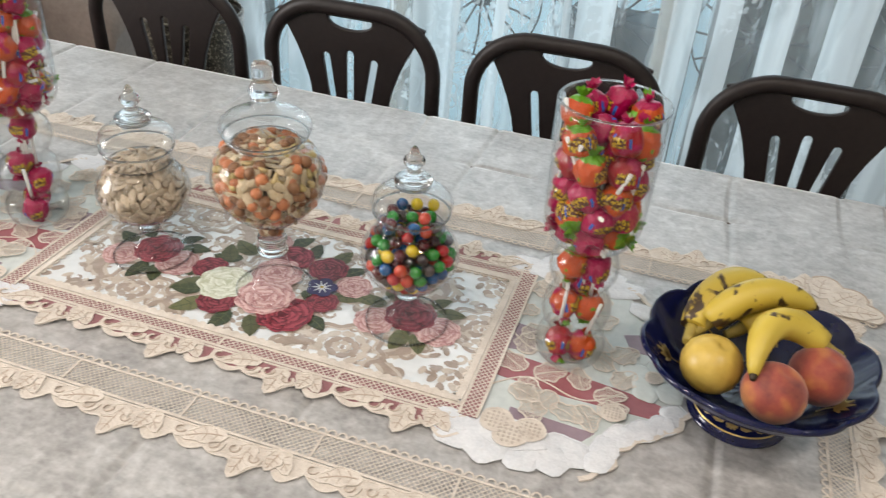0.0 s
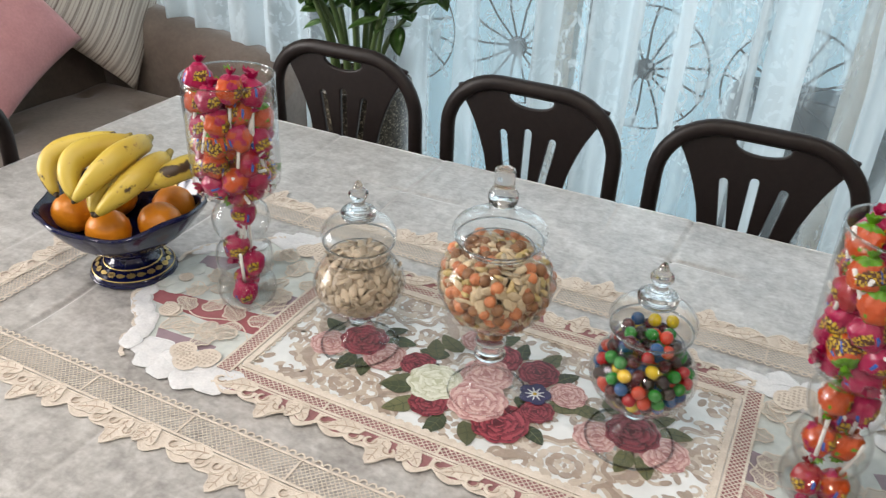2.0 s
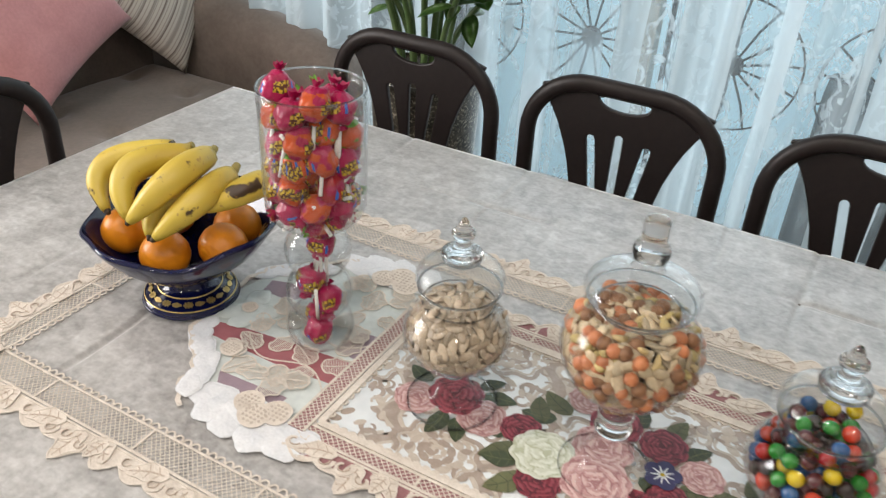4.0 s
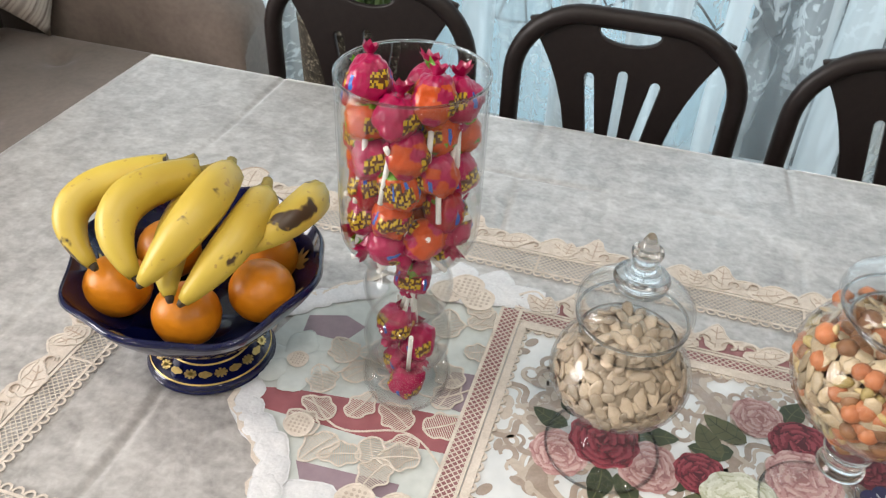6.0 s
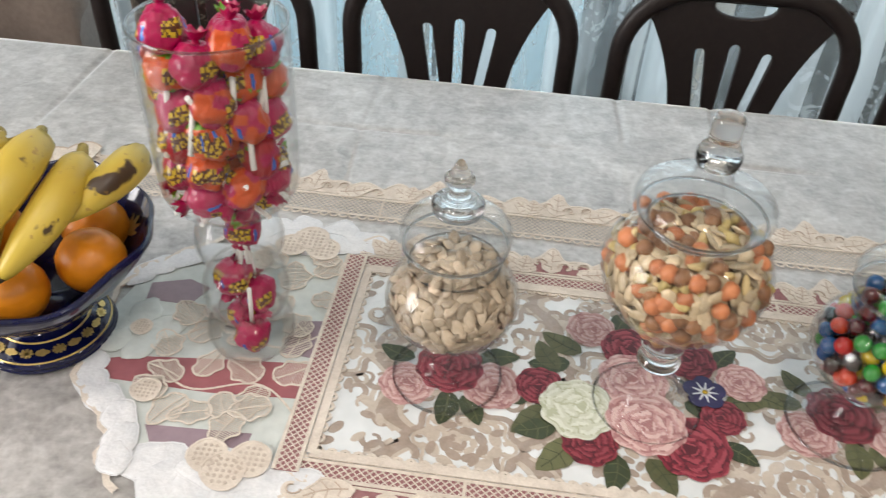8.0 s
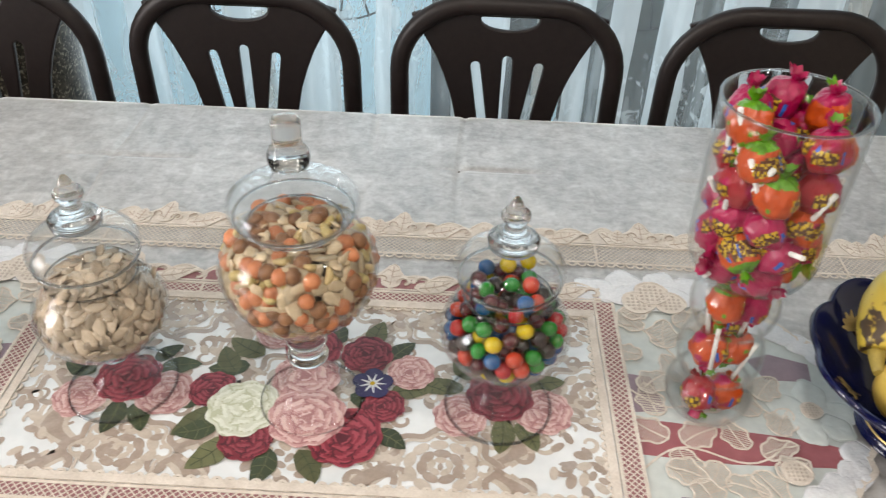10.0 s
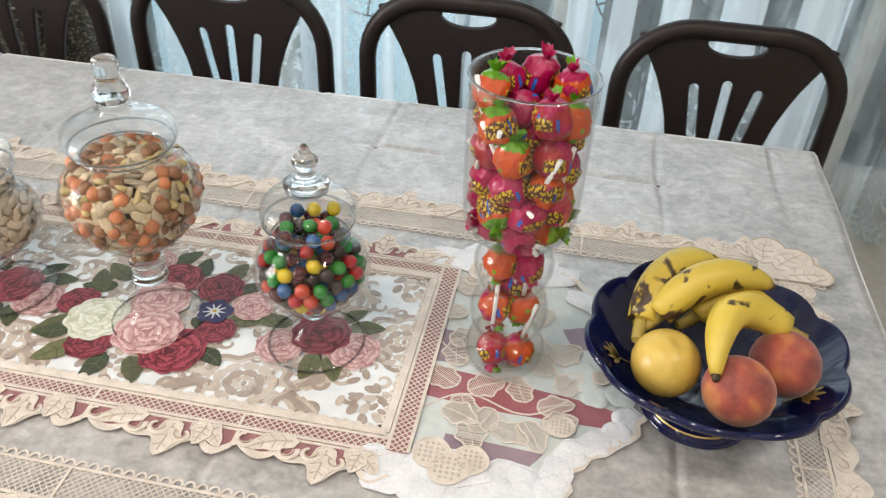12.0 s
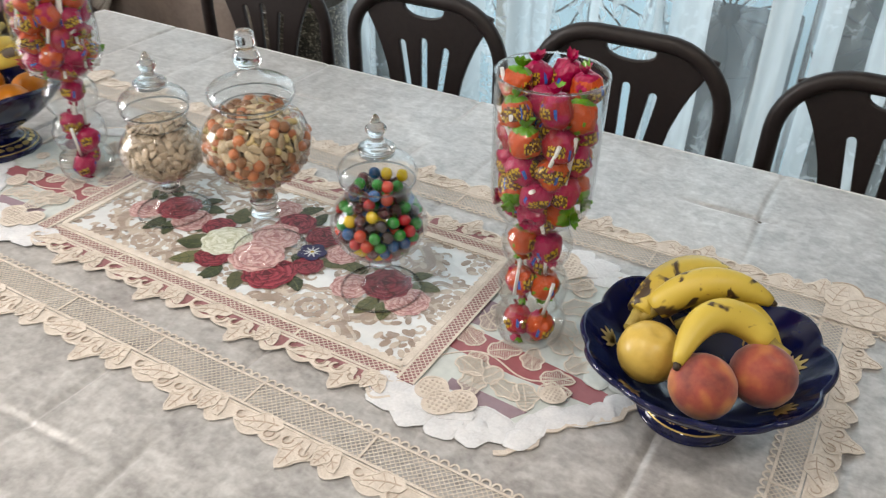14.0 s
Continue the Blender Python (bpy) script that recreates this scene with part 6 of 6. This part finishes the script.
def tufted(x0, y0, x1, y1, z0, z1, nx, ny):
    bm = bmesh.new()
    gx, gy = 60, 90
    tops = []
    for j in range(gy + 1):
        row = []
        for i in range(gx + 1):
            u, v = i / gx, j / gy
            e = min(u, 1 - u) * (x1 - x0), min(v, 1 - v) * (y1 - y0)
            z = z1
            for d in e:
                z -= 0.06 * max(0, 1 - d / 0.09) ** 2
            for a in range(nx):
                for b in range(ny):
                    tx, ty = x0 + (x1 - x0) * (a + 0.5 + 0.25 * (b % 2) - 0.12) / nx, y0 + (y1 - y0) * (b + 0.5) / ny
                    d = math.hypot(x0 + (x1 - x0) * u - tx, y0 + (y1 - y0) * v - ty)
                    z -= 0.024 * math.exp(-(d / 0.035) ** 2) + 0.008 * math.exp(-(d / 0.10) ** 2)
            row.append(bm.verts.new((x0 + (x1 - x0) * u, y0 + (y1 - y0) * v, z)))
        tops.append(row)
    for j in range(gy):
        for i in range(gx):
            bm.faces.new((tops[j][i], tops[j][i + 1], tops[j + 1][i + 1], tops[j + 1][i])).smooth = True
    for a, b in (((0, 0), (gx, 0)), ((gx, 0), (gx, gy)), ((gx, gy), (0, gy)), ((0, gy), (0, 0))):
        n = gx if a[1] == b[1] else gy
        line = [tops[round(a[1] + (b[1] - a[1]) * k / n)][round(a[0] + (b[0] - a[0]) * k / n)] for k in range(n + 1)]
        low = [bm.verts.new((v.co.x, v.co.y, z0)) for v in line]
        for k in range(n):
            bm.faces.new((low[k], low[k + 1], line[k + 1], line[k]))
    return bm


part("seat", tufted(SX0 + 0.25, SY0, SX1, SY1 - 0.003, 0.20, SZ + 0.01, 3, 5), SOFA, sofa)
part("base", soft_box(bmesh.new(), SX0 + 0.05, SY0, 0.06, SX1 - 0.02, SY1 + 0.2, 0.198, 0.02), SOFA, sofa)
part("backrest", soft_box(bmesh.new(), SX0, SY0, 0.20, SX0 + 0.247, SY1 + 0.24, 0.86, 0.09, 5), SOFA, sofa)
arm = bmesh.new()
pr = [(0.0, 0.2), (0.0, 0.50), (0.03, 0.56), (0.09, 0.60), (0.16, 0.60), (0.22, 0.56), (0.25, 0.50), (0.25, 0.2)]
xs = [SX0 + 0.25, SX0 + 0.5, SX0 + 0.8, SX1 - 0.12, SX1 - 0.03, SX1 + 0.04, SX1 + 0.06]
drop = [0.10, 0.07, 0.02, -0.01, -0.035, -0.08, -0.14]
rows = [[arm.verts.new((x, SY1 + y, max(z + d * (z - 0.2) / 0.4, 0.2))) for y, z in pr] for x, d in zip(xs, drop)]
for a, b in zip(rows, rows[1:]):
    for k in range(len(pr) - 1):
        arm.faces.new((a[k], a[k + 1], b[k + 1], b[k])).smooth = True
arm.faces.new(rows[-1])
arm.faces.new(rows[0][::-1])
part("armrest", arm, SOFA, sofa)
for x in (SX0 + 0.12, SX1 - 0.1):
    for y in (SY0 + 0.1, SY1 + 0.1):
        part("leg", lathe(bmesh.new(), [(0, 0), (0.02, 0), (0.028, 0.0595), (0, 0.0598)], 16), WOOD, sofa, at=pose(x, y, 0))


def striped():
    m = material("striped_cushion_fabric", (0.5, 0.45, 0.4), 0.85)
    n, l, b = nodes(m)
    w = n.new("ShaderNodeTexWave")
    w.inputs["Scale"].default_value, w.inputs["Distortion"].default_value = 8.5, 0.15
    c = n.new("ShaderNodeTexCoord")
    l.new(c.outputs["Object"], w.inputs["Vector"])
    w2 = n.new("ShaderNodeTexWave")
    w2.inputs["Scale"].default_value = 23
    l.new(c.outputs["Object"], w2.inputs["Vector"])
    c1 = ramp(m, w.outputs["Fac"], [(0.10, (0.13, 0.095, 0.085)), (0.20, (0.52, 0.47, 0.42))])
    c2 = ramp(m, w2.outputs["Fac"], [(0.16, (0.28, 0.22, 0.19)), (0.30, (0.60, 0.56, 0.50))])
    base(m, mix(m, c1, c2, 0.45))
    bump(m, noise_tex(m, 160, 2), 0.3, 0.001)
    return m


def cushion(name, m, size, thick, mat, label):
    bm = bmesh.new()
    n = 28
    for side in (1, -1):
        g = []
        for j in range(n + 1):
            row = []
            for i in range(n + 1):
                u, v = 2 * i / n - 1, 2 * j / n - 1
                pin = 1 - 0.07 * (1 - v * v) * (abs(u)) - 0.0
                pin2 = 1 - 0.07 * (1 - u * u) * (abs(v))
                h = max(0.0, (1 - u ** 4) * (1 - v ** 4)) ** 0.55
                h *= 1 + 0.10 * noise.noise(Vector((u * 2.2, v * 2.2, side + size)))
                row.append(bm.verts.new((u * size / 2 * pin, v * size / 2 * pin2, side * thick / 2 * h)))
            g.append(row)
        for j in range(n):
            for i in range(n):
                q = (g[j][i], g[j][i + 1], g[j + 1][i + 1], g[j + 1][i])
                bm.faces.new(q if side > 0 else q[::-1]).smooth = True
    bmesh.ops.remove_doubles(bm, verts=bm.verts[:], dist=0.0005)
    th = empty(name, m, label, "cushion", "sofa cushions")
    part("cover", bm, mat, th)
    return th


def leaning(x, y, z, lean, spin):
    """A cushion facing +x, leant back, spun in its own plane."""
    return pose(x, y, z, 0, 90 - lean, 0) @ pose(0, 0, 0, 0, 0, spin)


cushion("cushion", leaning(-2.76, 1.74, 0.76, 28, 24), 0.56, 0.18, PINK, "dusty pink square fabric cushion on the sofa")
cushion("cushion", leaning(-2.82, 2.29, 0.790, 26, 42), 0.62, 0.16, striped(), "cream cushion with brown stripes on the sofa")

# ---- plant by the window ----
plant = empty("potted_plant", pose(-1.545, 2.20, 0), "green zz plant in a speckled granite pot", "plant")
part("pot", lathe(bmesh.new(), smooth_profile([(0, 0), (0.135, 0), (0.145, 0.02), (0.157, 0.35), (0.168, 0.63), (0.171, 0.66), (0.168, 0.67), (0.160, 0.67), (0.155, 0.65), (0, 0.648)], 3), 40), GRANITE, plant, "speckled brown granite pot")
part("soil", lathe(bmesh.new(), [(0, 0.660), (0.09, 0.659), (0.156, 0.656), (0.156, 0.651), (0, 0.651)], 32), SOIL, plant)
rnd = random.Random(31)


def leaf_mesh(L, w):
    bm = bmesh.new()
    n = 7
    rows = []
    for i in range(n + 1):
        t = i / n
        h = w / 2 * math.sin(math.pi * min(1, t * 0.97 + 0.03) ** 0.85) ** 0.8
        z = -0.25 * L * t * t
        rows.append([bm.verts.new((L * t, -h, z + 0.14 * h)), bm.verts.new((L * t, 0, z)), bm.verts.new((L * t, h, z + 0.14 * h))])
    for a, b in zip(rows, rows[1:]):
        for k in range(2):
            bm.faces.new((a[k], b[k], b[k + 1], a[k + 1])).smooth = True
    ext = bmesh.ops.solidify(bm, geom=bm.faces[:], thickness=0.0012)
    return mesh_of(bm, random_tone(LEAF, 0.7, 1.35) if L == 0.085 else LEAF)


leaf_kinds = [leaf_mesh(0.085, 0.044), leaf_mesh(0.105, 0.050), leaf_mesh(0.12, 0.055)]
for k in range(15):
    a = 2 * math.pi * k / 15 + rnd.uniform(-0.3, 0.3)
    lean, h = rnd.uniform(0.12, 0.55), rnd.uniform(0.42, 0.78)
    r0 = rnd.uniform(0.02, 0.10)
    path = [Vector((math.cos(a) * (r0 + lean * t * t), math.sin(a) * (r0 + lean * t * t) * 0.8, 0.656 + h * t)) for t in [q / 12 for q in range(13)]]
    stem = part("stem", tube(bmesh.new(), path, lambda t: 0.0115 - 0.007 * t, 8), STEM, plant)
    for q in range(5, 13):
        for s in (-1, 1):
            d = path[q] - path[q - 1]
            yaw = math.degrees(a) + s * rnd.uniform(55, 95)
            part("leaf", rnd.choice(leaf_kinds), None, stem, at=Matrix.Translation(path[q]) @ pose(0, 0, 0, rnd.uniform(-35, 35), rnd.uniform(-35, 25), yaw))

# ---- outside ----
planter = empty("planter_box", pose(-0.28, 3.28, -0.90), "dark grey planter box outside the window", "planter")
part("box", soft_box(bmesh.new(), -0.22, -0.14, 0, 0.20, 0.09, 1.46, 0.02), grained("dark_grey_planter", (0.07, 0.08, 0.085), (0.11, 0.12, 0.125), 8, 0.7), planter)
# Slabs added beyond both window ends, so the sheer curtain looks darker there.
for wx0, wx1 in ((0.05, 3.6), (-5.0, -1.98)):
    tagged(part("yard_wall", box(bmesh.new(), wx0, 3.38, -0.899, wx1, 3.52, 1.75), grained("dark_grey_green_backing", (0.06, 0.075, 0.07), (0.16, 0.18, 0.17), 2.5, 0.9, 0.4, 0.01)), "dark grey-green slab added outside to darken the window view", "wall", kind="structure")


# ---- gold painting on the bowls ----
def gilding(parent, z_of_r, bands, sprigs, count, name):
    """Bands and little flowers of gold laid on the foot."""
    for r0, r1 in bands:
        part("gold_band", lathe(bmesh.new(), [(r0, z_of_r(r0) + 0.0009), (r1, z_of_r(r1) + 0.0009), (r1, z_of_r(r1) + 0.0001)], 64), GOLD, parent)
    bm = bmesh.new()
    for q in range(4):
        a = math.pi * q / 4
        ribbon(bm, [(0.0075 * s * math.cos(a), 0.0055 * s * math.sin(a)) for s in (-1, -0.4, 0, 0.4, 1)], 0.0028, 0, 0.0006, 0)
    flower = mesh_of(bm, GOLD)
    bm = bmesh.new()
    out, spine = leaf_outline(-0.008, 0, 0.008, 0, 0.008)
    flat_shape(bm, out, 0, 0.0006)
    leafy = mesh_of(bm, GOLD)
    rs = sprigs
    slope = math.degrees(math.atan2(z_of_r(rs + 0.004) - z_of_r(rs - 0.004), 0.008))
    for q in range(count):
        a = 360 * q / count
        part(name, flower if q % 2 else leafy, None, parent, at=pose(0, 0, 0, 0, 0, a) @ pose(rs, 0, z_of_r(rs) + 0.0012, 0, -slope, 0) @ pose(0, 0, 0, 0, 0, 90))


foot_l = sorted([(0.071, 0.011), (0.058, 0.018), (0.043, 0.026), (0.036, 0.036)])
zl = lambda r: float(np.interp(r, [p[0] for p in foot_l], [p[1] for p in foot_l])) + 0.0006
gilding(bl, zl, ((0.0695, 0.0708), (0.0485, 0.050)), 0.060, 22, "gold_flower")
foot_r = sorted([(0.061, 0.012), (0.050, 0.020), (0.040, 0.028), (0.037, 0.0375)])
zr = lambda r: float(np.interp(r, [p[0] for p in foot_r], [p[1] for p in foot_r])) + 0.0006
gilding(br, zr, ((0.0595, 0.0608), (0.0425, 0.044)), 0.052, 18, "gold_flower")


def gold_sprig():
    bm = bmesh.new()
    for a, L in ((-1.0, 0.020), (-0.5, 0.024), (0, 0.026), (0.5, 0.024), (1.0, 0.020)):
        out, spine = leaf_outline(0, 0, L * math.sin(a), L * math.cos(a), 0.0075)
        flat_shape(bm, out, 0, 0.0005)
    ribbon(bm, [(0, 0), (0.002, -0.012), (0.006, -0.022)], 0.002, 0, 0.0005)
    return mesh_of(bm, GOLD)


sprig = gold_sprig()
for bowl, prof, r, turns, wave in ((bl, BOWL_PROFILE_L, 0.112, (-100, -45, 0, 40, 90, 140, 190), octo), (br, BOWL_PROFILE_R, 0.108, (-170, -120, -20, 25, 70, 130), scallop)):
    for a in turns:
        rr = [p[0] for p in prof]
        q = math.radians(a)
        zi = lambda v: wave(q, float(np.interp(v, rr, [p[1] for p in prof])) + 0.006, v)[1]
        slope = math.degrees(math.atan2(zi(r + 0.012) - zi(r - 0.012), 0.024))
        part("gold_leaf", sprig, None, bowl, at=pose(0, 0, 0, 0, 0, a) @ pose(r - 0.004, 0, zi(r) + 0.0022, 0, -slope, 0) @ pose(0, 0, 0, 0, 0, -90))
